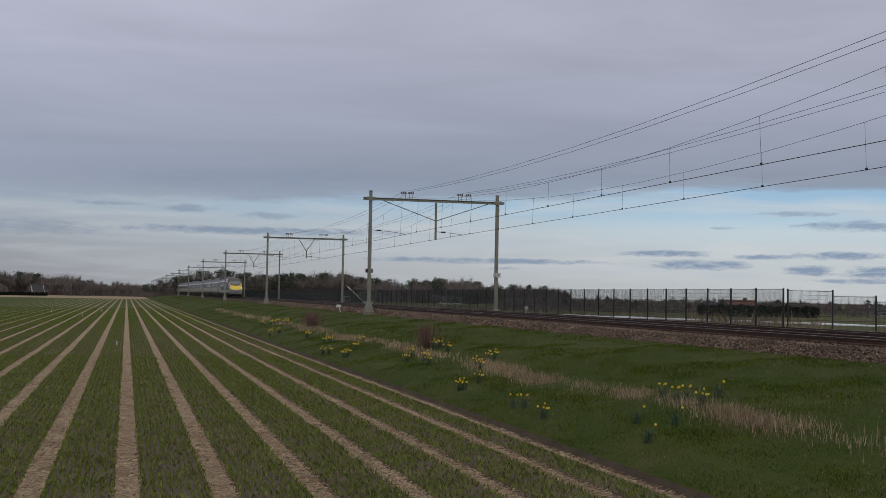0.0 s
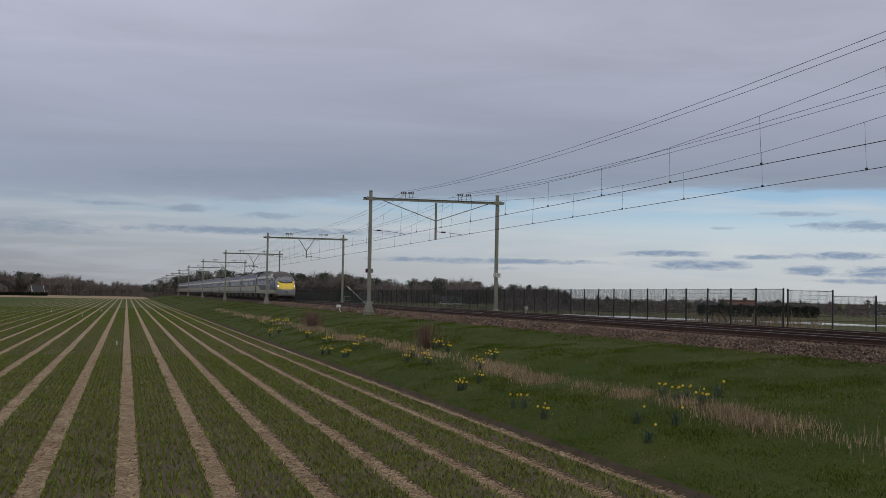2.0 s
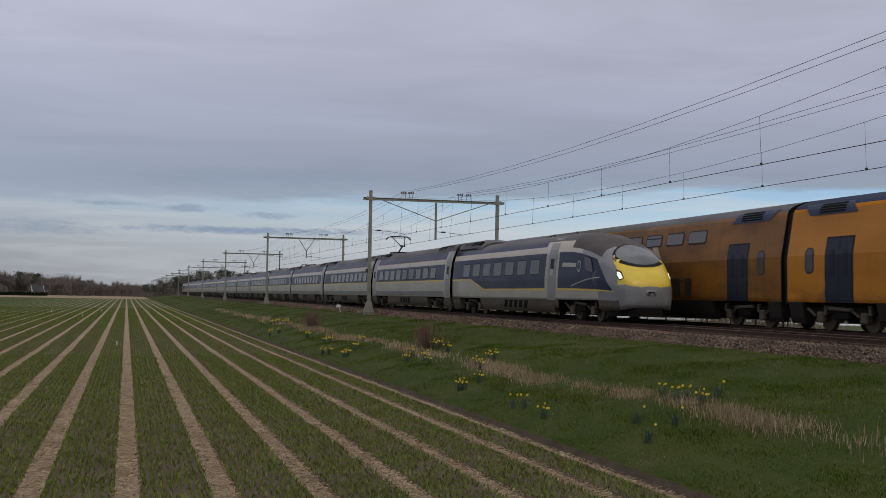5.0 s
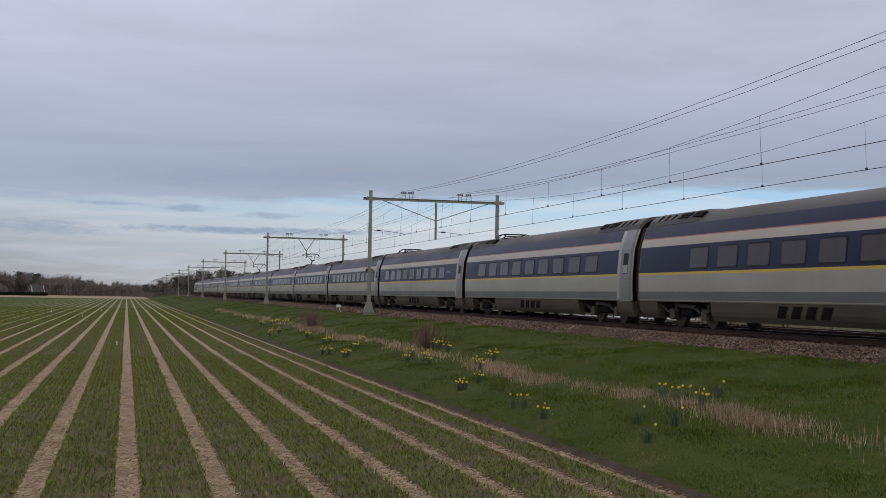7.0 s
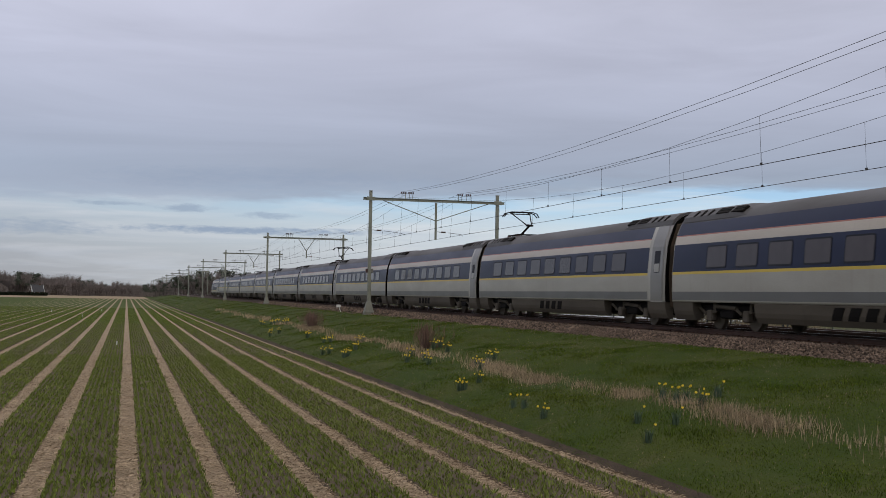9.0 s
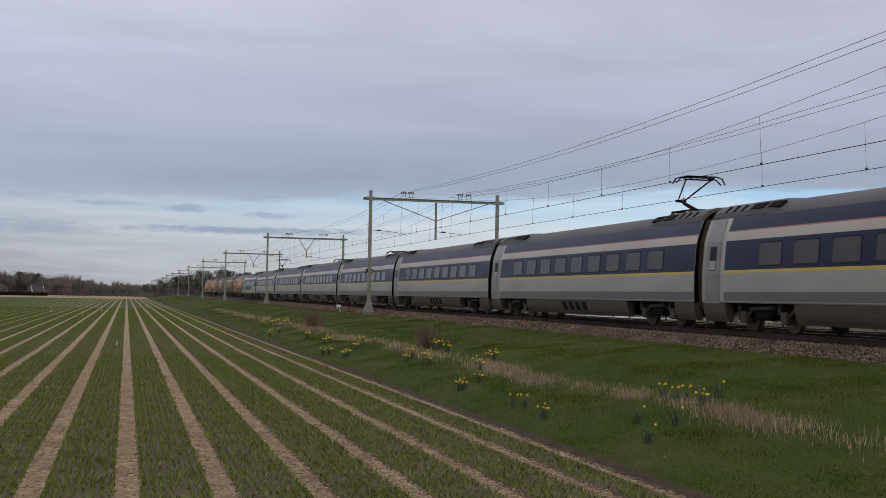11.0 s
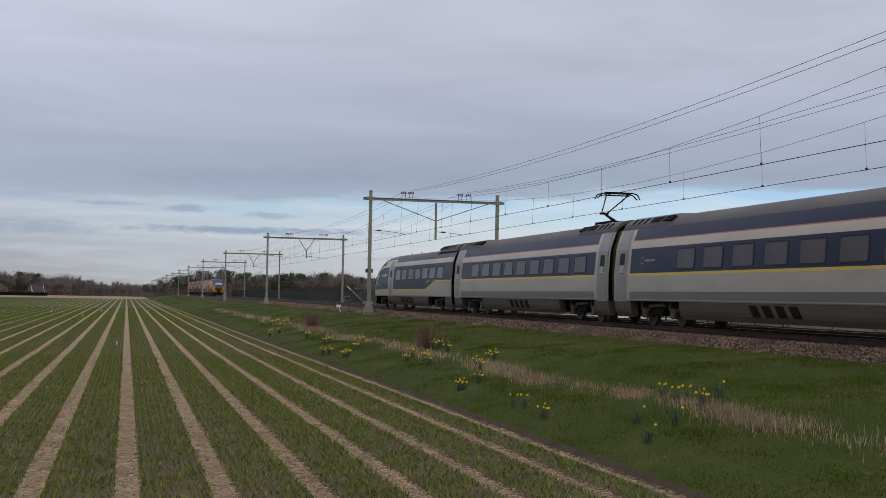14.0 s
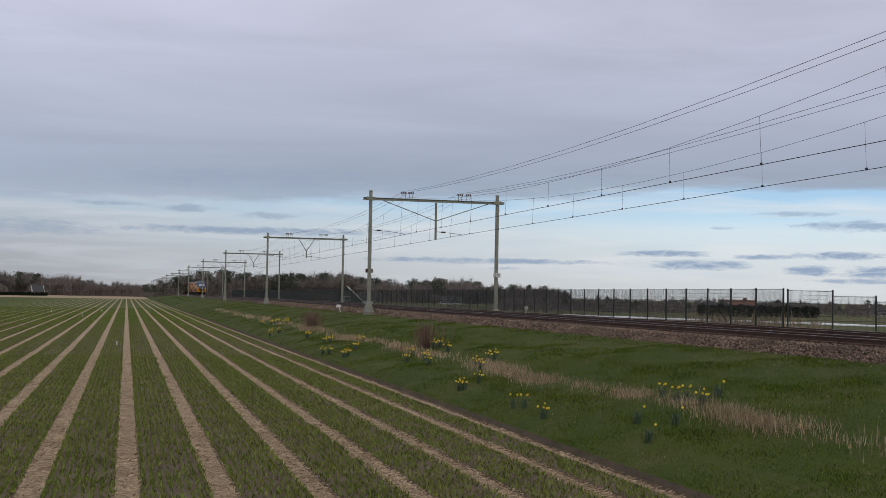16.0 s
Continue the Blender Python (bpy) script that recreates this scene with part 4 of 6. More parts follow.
def build_express():
    train = thing("high_speed_train", "dusty grey and navy electric express train with yellow stripe", "train")
    mid = Hull(E_PROFILE)
    top = ((0, 1.28), (0.02, 1.42), (0.06, 1.56), (0.12, 1.70), (0.3, 1.93), (0.6, 2.17), (1.2, 2.73), (2.2, 3.20), (3.3, 3.54), (4.4, 3.77), (5.3, 3.88), (6.5, 3.93), (99, 3.93))
    wide = ((0, 0.10), (0.02, 0.28), (0.06, 0.44), (0.12, 0.57), (0.3, 0.71), (0.6, 0.79), (1.2, 0.875), (2.2, 0.95), (3.3, 0.985), (4.4, 1.0), (99, 1.0))

    def body(y0, y1, bands):
        return loft(mid, [y0, *bands, y1], E_ZS, lambda y, z: (e_band(z) if bands[0] < y < bands[-1] else ("silver" if z < SIDE_1 else "roof")), E_MATS)

    # carriage with a door at its first end (or at both)
    L = E_MID
    one = body(GAP, L - GAP, [1.86, L - GAP - 0.02])
    two = body(GAP, L - GAP, [1.86, L - 1.86])
    win = {side: window_mesh(mid, 0, 1.42, 2.03, 2.80, side, 0.09, frame=0.05) for side in (-1, 1)}
    door = {(side, y): e_door(mid, y, y + 1.0, side) for side in (-1, 1) for y in (0.55, L - 1.55)}
    skirts = {side: (e_skirt(6.2, 18.6, side), e_skirt(GAP + 0.05, 1.9, side), e_skirt(L - 1.9, L - GAP - 0.05, side)) for side in (-1, 1)}
    bogie, bellows, fair, fair_plain = bogie_mesh(), bellows_mesh(), e_fairing(4.9), e_fairing(3.2, False)
    under = Shape().box(-1.05, 1.05, GAP + 0.1, L - GAP - 0.1, 0.62, 0.93, 0, 0.05).box(-1.15, 1.15, 6.4, 18.4, 0.42, 0.9, 0, 0.05).done("underframe", T["under"])
    small = {}
    for side in (-1, 1):
        e = Shape()
        plate(e, mid, [(2.95 + 0.13 * math.cos(a), 2.42 + 0.15 * math.sin(a)) for a in (math.tau * k / 14 for k in range(14))], side, 0.006, 0.004, 0)
        plate(e, mid, [(2.95 + 0.09 * math.cos(a), 2.42 + 0.11 * math.sin(a)) for a in (math.tau * k / 14 for k in range(14))], side, 0.010, 0.004, 1)
        quad(e, mid, ((3.2, 2.38), (4.1, 2.38), (4.1, 2.47), (3.2, 2.47)), side, 0.006, 3, 0)
        small[side] = e.done("emblem", [T["slate"], T["navy"]])
    panto = {(u, k): pantograph_mesh(u, k) for u in (True, False) for k in (-1, 1)}

    def dress(car, both, seed):
        """Everything on a middle carriage."""
        first, count = {2: (3.1, 9), 4: (5.3, 9), 13: (6.7, 8)}.get(seed, (4.75, 9))
        for side in (-1, 1):
            for k in range(count):
                part("window", win[side], car, "", pose(0, first + 2.052 * k - 0.71, 0))
            if first > 5:
                part("emblem", small[side], car, "faint round emblem and word bar on the navy band")
            for y in [0.55] + ([L - 1.55] if both else []):
                part("door", door[side, y], car, "grey plug door")
            for me in skirts[side]:
                part("skirt", me, car)
        for y in (3.9, L - 3.9):
            part("bogie", bogie, car, "", pose(0, y, 0))
        part("underframe", under, car)
        part("gangway_bellows", bellows, car, "", pose(0, 0, 0))
        part("roof_fairing", fair, car, "", pose(0, 0.45, 0))
        part("roof_fairing", fair if seed % 4 else fair_plain, car, "", pose(0, L - 0.45, 0, 0, 0, 180))

    for k in range(1, 15):
        y0 = E_END + E_MID * (k - 1)
        flip, both = k > 7, k in (1, 14)
        at = pose(0, y0, 0) if not flip else pose(0, y0 + L, 0, 0, 0, 180)
        # a flipped carriage keeps its own axes: its first end faces the rear
        car = part("carriage", two if both else one, train, "", at)
        dress(car, both, k)
        if k in (1, 6, 9, 14):
            part("pantograph", panto[True, 1], car, "raised pantograph", pose(0, L - 3.35, 0, 0, 0, 180))
        elif k in (3, 4, 11, 12):
            part("roof_equipment", panto[False, 1], car, "", pose(0, L - 4.6, -0.12))

    def head(lit):
        hull = Hull(H_PROFILE, top, wide, 1.2, lift=((0, 0.85), (0.02, 0.62), (0.06, 0.44), (0.12, 0.30), (0.3, 0.14), (0.8, 0.0), (99, 0.0)))
        ys = [0, 0.01, 0.02, 0.04, 0.06, 0.09, 0.12, 0.16, *[0.2 + 0.075 * k for k in range(30)], 2.6, 2.8, 3.0, 3.3, 3.6, 4.0, 4.2, 4.6, 5.0, 5.5, 6.9, 8.3, 9.0, E_END - 6.2, E_END - 4.4, E_END - 1.9, E_END - GAP]
        zs = H_ZS
        J = E_END
        rim = ((0, 1.45), (0.5, 1.62), (0.75, 2.0), (1.9, 3.0), (2.9, 3.45), (3.4, 3.9), (99, 9))

        def paint(y, z):
            za = hull.actual(y, z)
            if z < 0.9 and y > 0.6:
                return None if 2.2 < y < 6.9 or J - 6.2 < y < J - 1.9 else "skirt"
            if y < 3.0 and za > interp(rim, y):
                return "face" if y < 1.9 else "cap"
            if y < 0.7:
                return "bumper" if za < 1.55 or y < 0.12 else "face"
            if y < 2.2:
                return "bumper"
            if z > H_SIDE - 0.3 and y < 5.5:
                return "cap"
            if z > H_SIDE:
                return "roof"
            if z > H_BEIGE:
                return "navy" if y > 9 else ("beige" if y > 4.2 else "bumper")
            if z > H_NAVY:
                return "beige" if y > 4.2 else "bumper"
            return "slate" if z < 0.97 else "silver"
        car = part("carriage", loft(hull, ys, zs, paint, E_MATS, 1), train, "driving car with streamlined yellow nose")
        J = E_END
        for side in (-1, 1):
            s, lines = Shape(), Shape()
            # navy fields, yellow line stepping down towards the nose
            quad(s, hull, ((J - 4.3, LINE_1), (J - 0.35, LINE_1), (J - 0.35, H_NAVY), (J - 4.3, H_NAVY)), side, 0.004, 6, 0)
            quad(s, hull, ((J - 6.9, 1.40), (J - 4.3, LINE_1), (J - 4.3, H_NAVY), (J - 6.9, H_NAVY)), side, 0.004, 6, 0)
            quad(s, hull, ((8.75, 1.40), (J - 6.9, 1.40), (J - 6.9, H_NAVY), (8.75, H_NAVY)), side, 0.004, 8, 0)
            quad(s, hull, ((0.95, 1.40), (6.95, 1.40), (6.95, H_NAVY), (2.5, H_NAVY)), side, 0.012, 16, 0)
            for a, b, c, d in ((J - 4.3, J - 0.35, LINE_0, LINE_0), (J - 6.9, J - 4.3, 1.31, LINE_0), (8.75, J - 6.9, 1.31, 1.31), (0.9, 6.95, 1.31, 1.31)):
                quad(lines, hull, ((a, c), (b, d), (b, d + 0.09), (a, c + 0.09)), side, 0.014, 8, 0)
            part("yellow_line", lines.done("yellow_line", [T["line"]]), car, "yellow stripe stepping down to the nose")
            part("livery", s.done("livery", [T["navy"]]), car, "navy paint field")
            for k in range(7):
                y = J - 3.95 - 2.03 * k
                part("window", window_mesh(hull, y, y + 1.42, 2.03, 2.80, side, 0.09, frame=0.05), car)
            part("door", e_door(hull, 7.3, 8.35, side), car, "grey plug door")
            part("cab_window", window_mesh(hull, 2.75, 3.55, 2.25, 2.95, side, 0.08, frame=0.03, lean=0.55, lift=0.03), car, "slanted dark cab side window")
            # round emblem, plain word bars and crossing pale rays
            e = Shape()
            ring = [(4.35 + 0.22 * math.cos(a), 2.42 + 0.26 * math.sin(a)) for a in (2 * math.pi * k / 16 for k in range(16))]
            inner = [(4.35 + 0.17 * math.cos(a), 2.42 + 0.20 * math.sin(a)) for a in (2 * math.pi * k / 16 for k in range(16))]
            plate(e, hull, ring, side, 0.03, 0.004, 0)
            plate(e, hull, inner, side, 0.034, 0.004, 1)
            quad(e, hull, ((4.75, 2.36), (6.45, 2.36), (6.45, 2.54), (4.75, 2.54)), side, 0.02, 4, 0)
            for (a, b), (c, d) in (((2.1, 2.1), (5.2, 1.5)), ((2.9, 2.35), (2.45, 1.62)), ((2.55, 2.45), (2.85, 1.5))):
                quad(e, hull, ((a, b - 0.025), (c, d - 0.02), (c, d + 0.02), (a, b + 0.025)), side, 0.022, 12, 0)
            part("emblem", e.done("emblem", [T["silver"], T["navy"]]), car, "pale grey round emblem and rays")
            h = Shape()
            plate(h, hull, [(0.42, 3.10), (0.60, 2.66), (0.92, 2.84), (0.96, 3.20), (0.70, 3.40)], side, 0.010, 0.02, 0)
            part("headlight_frame", h.done("headlight_frame", M["black"]), car)
            h = Shape()
            plate(h, hull, [(0.50, 3.08), (0.63, 2.78), (0.83, 2.90), (0.86, 3.14), (0.70, 3.28)], side, 0.016, 0.01, 0)
            part("headlight", h.done("headlight", T["lamp"] if lit else T["lens"]), car, "lit white headlight" if lit else "")
            part("skirt", e_skirt(7.6, J - 6.4, side, 5, 2.2), car)
            part("skirt", e_skirt(J - 1.9, J - GAP - 0.05, side), car)
        # windscreen: an oval over the crown of the nose
        s = Shape()
        n = 20
        for grow, off, i in ((1.10, 0.012, 0), (0.96, 0.022, 1)):
            verts, rows = [], 7
            for r in range(rows + 1):
                for k in range(n):
                    a = 2 * math.pi * k / n
                    rr = grow * r / rows
                    y = 1.50 + 0.74 * rr * math.sin(a)
                    x = 0.96 * rr * math.cos(a) * (1.0 - 0.12 * math.sin(a))
                    zt, w = interp(top, y), interp(wide, y)
                    lo, hi = 1.2, 3.93
                    for _ in range(24):
                        mid_z = (lo + hi) / 2
                        if interp(H_PROFILE, mid_z) * w > abs(x):
                            lo = mid_z
                        else:
                            hi = mid_z
                    p = hull.at(y, lo, 1)
                    verts.append(Vector((x, p.y - off * 0.6, p.z + off)))
            f = [(r * n + k, r * n + (k + 1) % n, (r + 1) * n + (k + 1) % n, (r + 1) * n + k) for r in range(1, rows) for k in range(n)]
            f.append(tuple(n + k for k in range(n))[::-1])
            s.add(verts, f, i)
        part("windscreen", s.done("windscreen", [M["black"], T["nose_screen"]], True), car, "large curved grey windscreen")
        d = Shape()
        d.rings([[(x * w, y, z) for x, z in ((-1, 0.28), (1, 0.28), (1, 0.62), (-1, 0.62))] for y, w in ((0.15, 0.55), (0.7, 1.0), (1.6, 1.25))])
        part("snow_plough", d.done("snow_plough", T["under"]), car)
        u = Shape().box(-1.05, 1.05, 1.5, J - GAP - 0.1, 0.62, 0.93, 0, 0.05).box(-1.15, 1.15, 7.8, J - 6.6, 0.42, 0.9, 0, 0.05)
        part("underframe", u.done("underframe", T["under"]), car)
        for y in (4.6, J - 3.9):
            part("bogie", bogie, car, "", pose(0, y, 0))
        part("roof_fairing", fair, car, "", pose(0, J - 0.45, 0, 0, 0, 180))
        a = Shape()
        for y in (8.4, 11.5):
            a.box(-0.025, 0.025, y - 0.03, y + 0.03, 3.90, 4.08, 0, 0.02)
        part("aerial", a.done("aerial", M["black"]), car)
        return car

    head(True)
    tail = head(False)
    tail.matrix_basis = pose(0, 2 * E_END + 14 * E_MID, 0, 0, 0, 180)
    part("gangway_bellows", bellows, train, "", pose(0, E_END + 14 * E_MID, 0))
    part("gangway_bellows", bellows, train, "", pose(0, E_END + 7 * E_MID, 0))
    return train


V_PROFILE = ((0.42, 1.20), (0.50, 1.28), (1.0, 1.37), (1.08, 1.38), (2.3, 1.40), (2.58, 1.40), (2.66, 1.385), (4.10, 1.155), (4.24, 1.11), (4.36, 0.99), (4.48, 0.78), (4.60, 0.42), (4.66, 0.0))
V_ZS = [0.97, 1.08, 1.7, 2.3, 2.58, 2.66, 3.3, 3.8, 4.10, 4.24, 4.36, 4.48, 4.60, 4.66]
V_MATS = ["amber", "graphite", "blue", "under", "skirt", "amber_old", "roof", "amber_front"]
V_MID, V_END = 26.9, 26.1
LOGO = (((0.01, 2.38), (0.29, 3.24)), ((0.0, 2.40), (0.42, 2.56)), ((0.42, 2.56), (0.60, 1.72)), ((0.01, 2.40), (0.22, 1.72)), ((0.29, 3.24), (0.36, 3.24)), ((0.36, 3.75), (0.72, 2.52)), ((0.72, 2.52), (1.0, 2.54)), ((1.0, 2.54), (0.83, 3.55)), ((1.0, 2.54), (0.88, 1.75)))


def v_band(z):
    return "amber" if z < 4.24 else "blue"


def v_logo(hull, y0, width, side, turn=False):
    s = Shape()
    for (a, p), (b, q) in LOGO:
        if turn:
            a, b = 1 - a, 1 - b
        a, b = y0 + a * width, y0 + b * width
        d = Vector((b - a, q - p)).normalized() * 0.19
        n = Vector((-d.y, d.x))
        quad(s, hull, ((a - n.x, p - n.y), (b - n.x, q - n.y), (b + n.x, q + n.y), (a + n.x, p + n.y)), side, 0.012, 10, 0)
    return s.done("emblem", [T["logo"]])


def v_door(hull, y0, y1, z0, z1, side, paint, rim=0.06):
    s = Shape()
    for grow, off, i in ((rim, 0.008, 0), (0.0, 0.016, 1)):
        for a, b in ((z0, 1.7), (1.7, 2.58), (2.58, z1)):
            quad(s, hull, ((y0 - grow, a), (y1 + grow, a), (y1 + grow, b + (grow if b == z1 else 0)), (y0 - grow, b + (grow if b == z1 else 0))), side, off, 3, i)
    m = (y0 + y1) / 2
    quad(s, hull, ((m - 0.015, z0), (m + 0.015, z0), (m + 0.015, z1), (m - 0.015, z1)), side, 0.022, 6, 0)
    w = (y1 - y0) / 2
    for a in (m - w * 0.66, m + w * 0.34):
        plate(s, hull, rounded(a, a + w * 0.34, 1.85, 2.75, 0.1), side, 0.026, 0.012, 2)
    return s.done("door", [M["black"], T[paint], T["seal"]])


def v_skirt(y0, y1, side):
    s = Shape()
    pr = [(1.0, 1.36), (0.96, 1.372), (0.42, 1.29), (0.23, 1.2), (0.23, 1.0), (0.98, 1.0)]
    s.rings([[(side * x, y, z) for z, x in pr] for y in (y0, y1)])
    return s.done("skirt", [T["graphite"]])


def v_grille(hull, y0, y1, side):
    s = Shape()
    quad(s, hull, ((y0, 3.96), (y1 - 0.5, 3.96), (y1, 4.36), (y0 + 0.4, 4.36)), side, 0.02, 5, 0)
    for k in range(4):
        z = 4.02 + 0.085 * k
        quad(s, hull, ((y0 + 0.7, z), (y1 - 1.1, z), (y1 - 1.05, z + 0.055), (y0 + 0.75, z + 0.055)), side, 0.03, 3, 1)
    return s.done("roof_grille", [T["blue"], T["under"]])


def build_double():
    train = thing("double_deck_train", "weathered amber yellow double-deck train with blue roof", "train")
    hull = Hull(V_PROFILE, fold=2.6)
    L = V_MID
    body = loft(hull, [0.22, L - 0.22], V_ZS, lambda y, z: v_band(z), V_MATS, fold=2.6)
    grimy = loft(hull, [0.22, L - 0.22], V_ZS, lambda y, z: "amber_old" if z < 4.24 else "roof", V_MATS, fold=2.6)
    lower = [(6.26, 7.76), (8.19, 9.71), (10.18, 11.67), (12.22, 13.82), (14.42, 16.02), (16.6, 18.3), (18.79, 19.4)]
    upper = [(6.34, 7.95), (8.22, 9.85), (10.21, 11.8), (12.24, 13.95), (14.46, 16.14), (16.63, 18.34), (18.81, 20.5)]
    bogie = bogie_mesh(2.6, 0.46, 0.6)
    mids, second, oval = {}, {}, {}
    for side in (-1, 1):
        got = []
        for k, (a, b) in enumerate(lower):
            got.append(("window", window_mesh(hull, a, b, 1.14, 1.88, side, 0.12, "glass_brown", 0.05, lift=0.012)))
        for k, (a, b) in enumerate(upper):
            got.append(("window", window_mesh(hull, a, b, 3.30, 3.86, side, 0.14, "glass_pale", 0.05, 3.66 if k in (0, 4) else None, lift=0.012)))
        for a in (2.48, 22.62):
            got.append(("door", v_door(hull, a, a + 1.55, 0.98, 3.12, side, "dark_blue")))
        got.append(("window", window_mesh(hull, 24.93, 25.5, 1.95, 2.85, side, 0.2, frame=0.05)))
        oval[side] = window_mesh(hull, 1.2, 1.77, 1.95, 2.85, side, 0.2, frame=0.05)
        got.append(("roof_grille", v_grille(hull, 2.3, 5.6, side)))
        got.append(("roof_grille", v_grille(hull, 22.6, 26.0, side)))
        mids[side] = got
        # the motor coach: a service hatch and a grille window before its seats
        own = [g for g in got if g[0] != "window"] + [got[14]]
        for a, b in ((8.75, 9.3), (9.75, 11.35), (11.7, 13.3), (13.7, 15.25), (15.65, 17.2), (17.6, 19.2)):
            own.append(("window", window_mesh(hull, L - b, L - a, 1.14, 1.88, side, 0.12, "glass_brown", 0.05, lift=0.012)))
        for j, (a, b) in enumerate(((7.0, 7.52), (7.87, 9.5), (9.88, 11.4), (11.78, 13.34), (13.82, 15.3), (15.67, 17.26), (17.77, 19.25))):
            own.append(("window", window_mesh(hull, L - b, L - a, 3.30, 3.86, side, 0.14, "glass_pale", 0.05, 3.66 if j in (3, 6) else None, lift=0.012)))
        own.append(("service_window", window_mesh(hull, L - 6.7, L - 5.95, 3.2, 3.8, side, 0.05, "screen", 0.04, lift=0.012)))
        own.append(("service_window", window_mesh(hull, L - 7.75, L - 7.15, 1.45, 2.0, side, 0.03, "screen", 0.05)))
        hatch = Shape()
        plate(hatch, hull, rounded(L - 7.1, L - 5.5, 1.05, 2.1, 0.04), side, 0.010, 0.012, 0)
        plate(hatch, hull, rounded(L - 7.06, L - 5.54, 1.09, 2.06, 0.04), side, 0.014, 0.006, 1)
        own.append(("service_hatch", hatch.done("service_hatch", [T["graphite"], T["amber_old"]])))
        second[side] = own
    under = Shape().box(-1.0, 1.0, 0.4, L - 0.4, 0.6, 1.0, 0, 0.05)
    under = under.done("underframe", T["under"])
    bellows = Shape()
    bellows.rings([[(x * (1.0 if k % 2 else 0.96), -0.3 + 0.1 * k, z) for x, z in ((-1.22, 0.9), (-1.28, 2.5), (-1.05, 4.1), (-0.6, 4.42), (0.6, 4.42), (1.05, 4.1), (1.28, 2.5), (1.22, 0.9))] for k in range(7)])
    bellows = bellows.done("gangway_bellows", M["black"])
    two_mesh = text_mesh("2", 0.5)
    v_skirts = {side: (v_skirt(5.6, L - 5.6, side), v_skirt(0.3, 1.2, side), v_skirt(L - 1.2, L - 0.3, side)) for side in (-1, 1)}
    logos = {(side, turn): v_logo(hull, 10.05, 6.25, side, turn) for side in (-1, 1) for turn in (False, True)}
    for k in range(4):
        y = -V_END - L * k
        car = part("carriage", grimy if k in (1, 2) else body, train, "" if k not in (1, 2) else "soot-stained amber carriage", pose(0, y, 0, 0, 0, 180) if k % 2 == 0 else pose(0, y - L, 0))
        for side in (-1, 1):
            for name, me in second[side] if k == 1 else mids[side]:
                part(name, me, car)
            if k:
                part("window", oval[side], car)
            near = (side < 0) == (k % 2 == 1)
            part("emblem", logos[side, (k % 2 == 1) == near], car, "off-white angular emblem")
        part("underframe", under, car)
        for side in (-1, 1):
            for me in v_skirts[side]:
                part("skirt", me, car)
            for yy, zz in ((9.95, 1.62), (18.55, 1.62), (8.08, 3.55)):
                p = hull.at(yy, zz, side, 0.012)
                part("class_figure", two_mesh, car, "dark blue figure", pose(p.x, p.y, p.z, 90, 0 if zz < 2.5 else 0, 90 * side) if zz < 2.5 else pose(p.x, p.y, p.z, 0, 0, 90 * side) @ pose(0, 0, 0, 81, 0, 0))
        part("gangway_bellows", bellows, car, "", pose(0, 0 if k % 2 == 0 else L, 0))
        for yy in (3.3, L - 3.3):
            part("bogie", bogie, car, "", pose(0, yy, 0))
    part("gangway_bellows", bellows, train, "", pose(0, -V_END - 4 * L, 0))

    top = ((0, 2.0), (0.06, 2.15), (0.15, 2.4), (0.35, 2.8), (0.9, 3.5), (1.5, 3.95), (2.2, 4.27), (3.6, 4.34), (4.6, 4.42), (5.4, 4.66), (99, 4.66))
    wide = ((0, 0.80), (0.06, 0.86), (0.15, 0.90), (0.35, 0.94), (0.9, 0.97), (2.2, 1.0), (99, 1.0))

    def cab():
        h = Hull(V_PROFILE, top, wide, 1.0, fold=2.6)
        E = V_END
        ys = [0, 0.03, 0.06, 0.15, 0.25, 0.35, 0.6, 0.9, 1.2, 1.5, 1.8, 2.2, 2.8, 3.6, 4.1, 4.6, 5.0, 5.4, 8.0, 11.5, 20.3, E - 0.22]

        def paint(y, z):
            za = h.actual(y, z)
            if (y < 5.4 and za > 2.72) or (y < 8.0 and z > 4.0) or (y < 11.5 and z > 4.1):
                return "blue"
            if z < 1.0:
                return "under" if y < 6 else "graphite"
            return "amber_front" if y < 1.0 and z < 4.24 else v_band(z)
        car = part("carriage", loft(h, ys, V_ZS, paint, V_MATS, 1, 2.6), train, "driving car with raked blue and yellow cab")
        for side in (-1, 1):
            s = Shape()
            for a, b, c, d in ((2.2, 5.4, 2.72, 2.74), (5.4, 6.6, 2.74, 3.25), (6.6, 8.6, 3.25, 3.88), (8.6, 11.8, 3.88, 4.24)):
                quad(s, h, ((a, c), (b, d), (b, 4.3), (a, 4.3)), side, 0.008, 12, 0)
            part("livery", s.done("livery", [T["blue"]]), car, "blue field sweeping up to the roof")
            for a, b in [(8.2, 8.75), (9.1, 10.6), (10.95, 12.45), (12.85, 14.3), (14.65, 16.15), (16.4, 17.95)]:
                part("window", window_mesh(h, a, b, 1.14, 1.88, side, 0.12, "glass_brown", 0.05, lift=0.012), car)
            for k, (a, b) in enumerate([(6.0, 6.6), (6.95, 8.6), (8.9, 10.45), (10.75, 12.35), (12.65, 14.3), (14.6, 16.2), (16.5, 18.1)]):
                part("window", window_mesh(h, a, b, 3.30, 3.86, side, 0.14, "glass_pale", 0.05, 3.66 if k in (3, 6) else None, lift=0.014), car)
            part("window", window_mesh(h, 5.0, 5.75, 3.2, 3.8, side, 0.05, "screen", 0.04, lift=0.014), car, "dark square side window")
            part("window", window_mesh(h, 7.05, 7.7, 1.5, 2.05, side, 0.03, "screen", 0.05), car, "dark square service window")
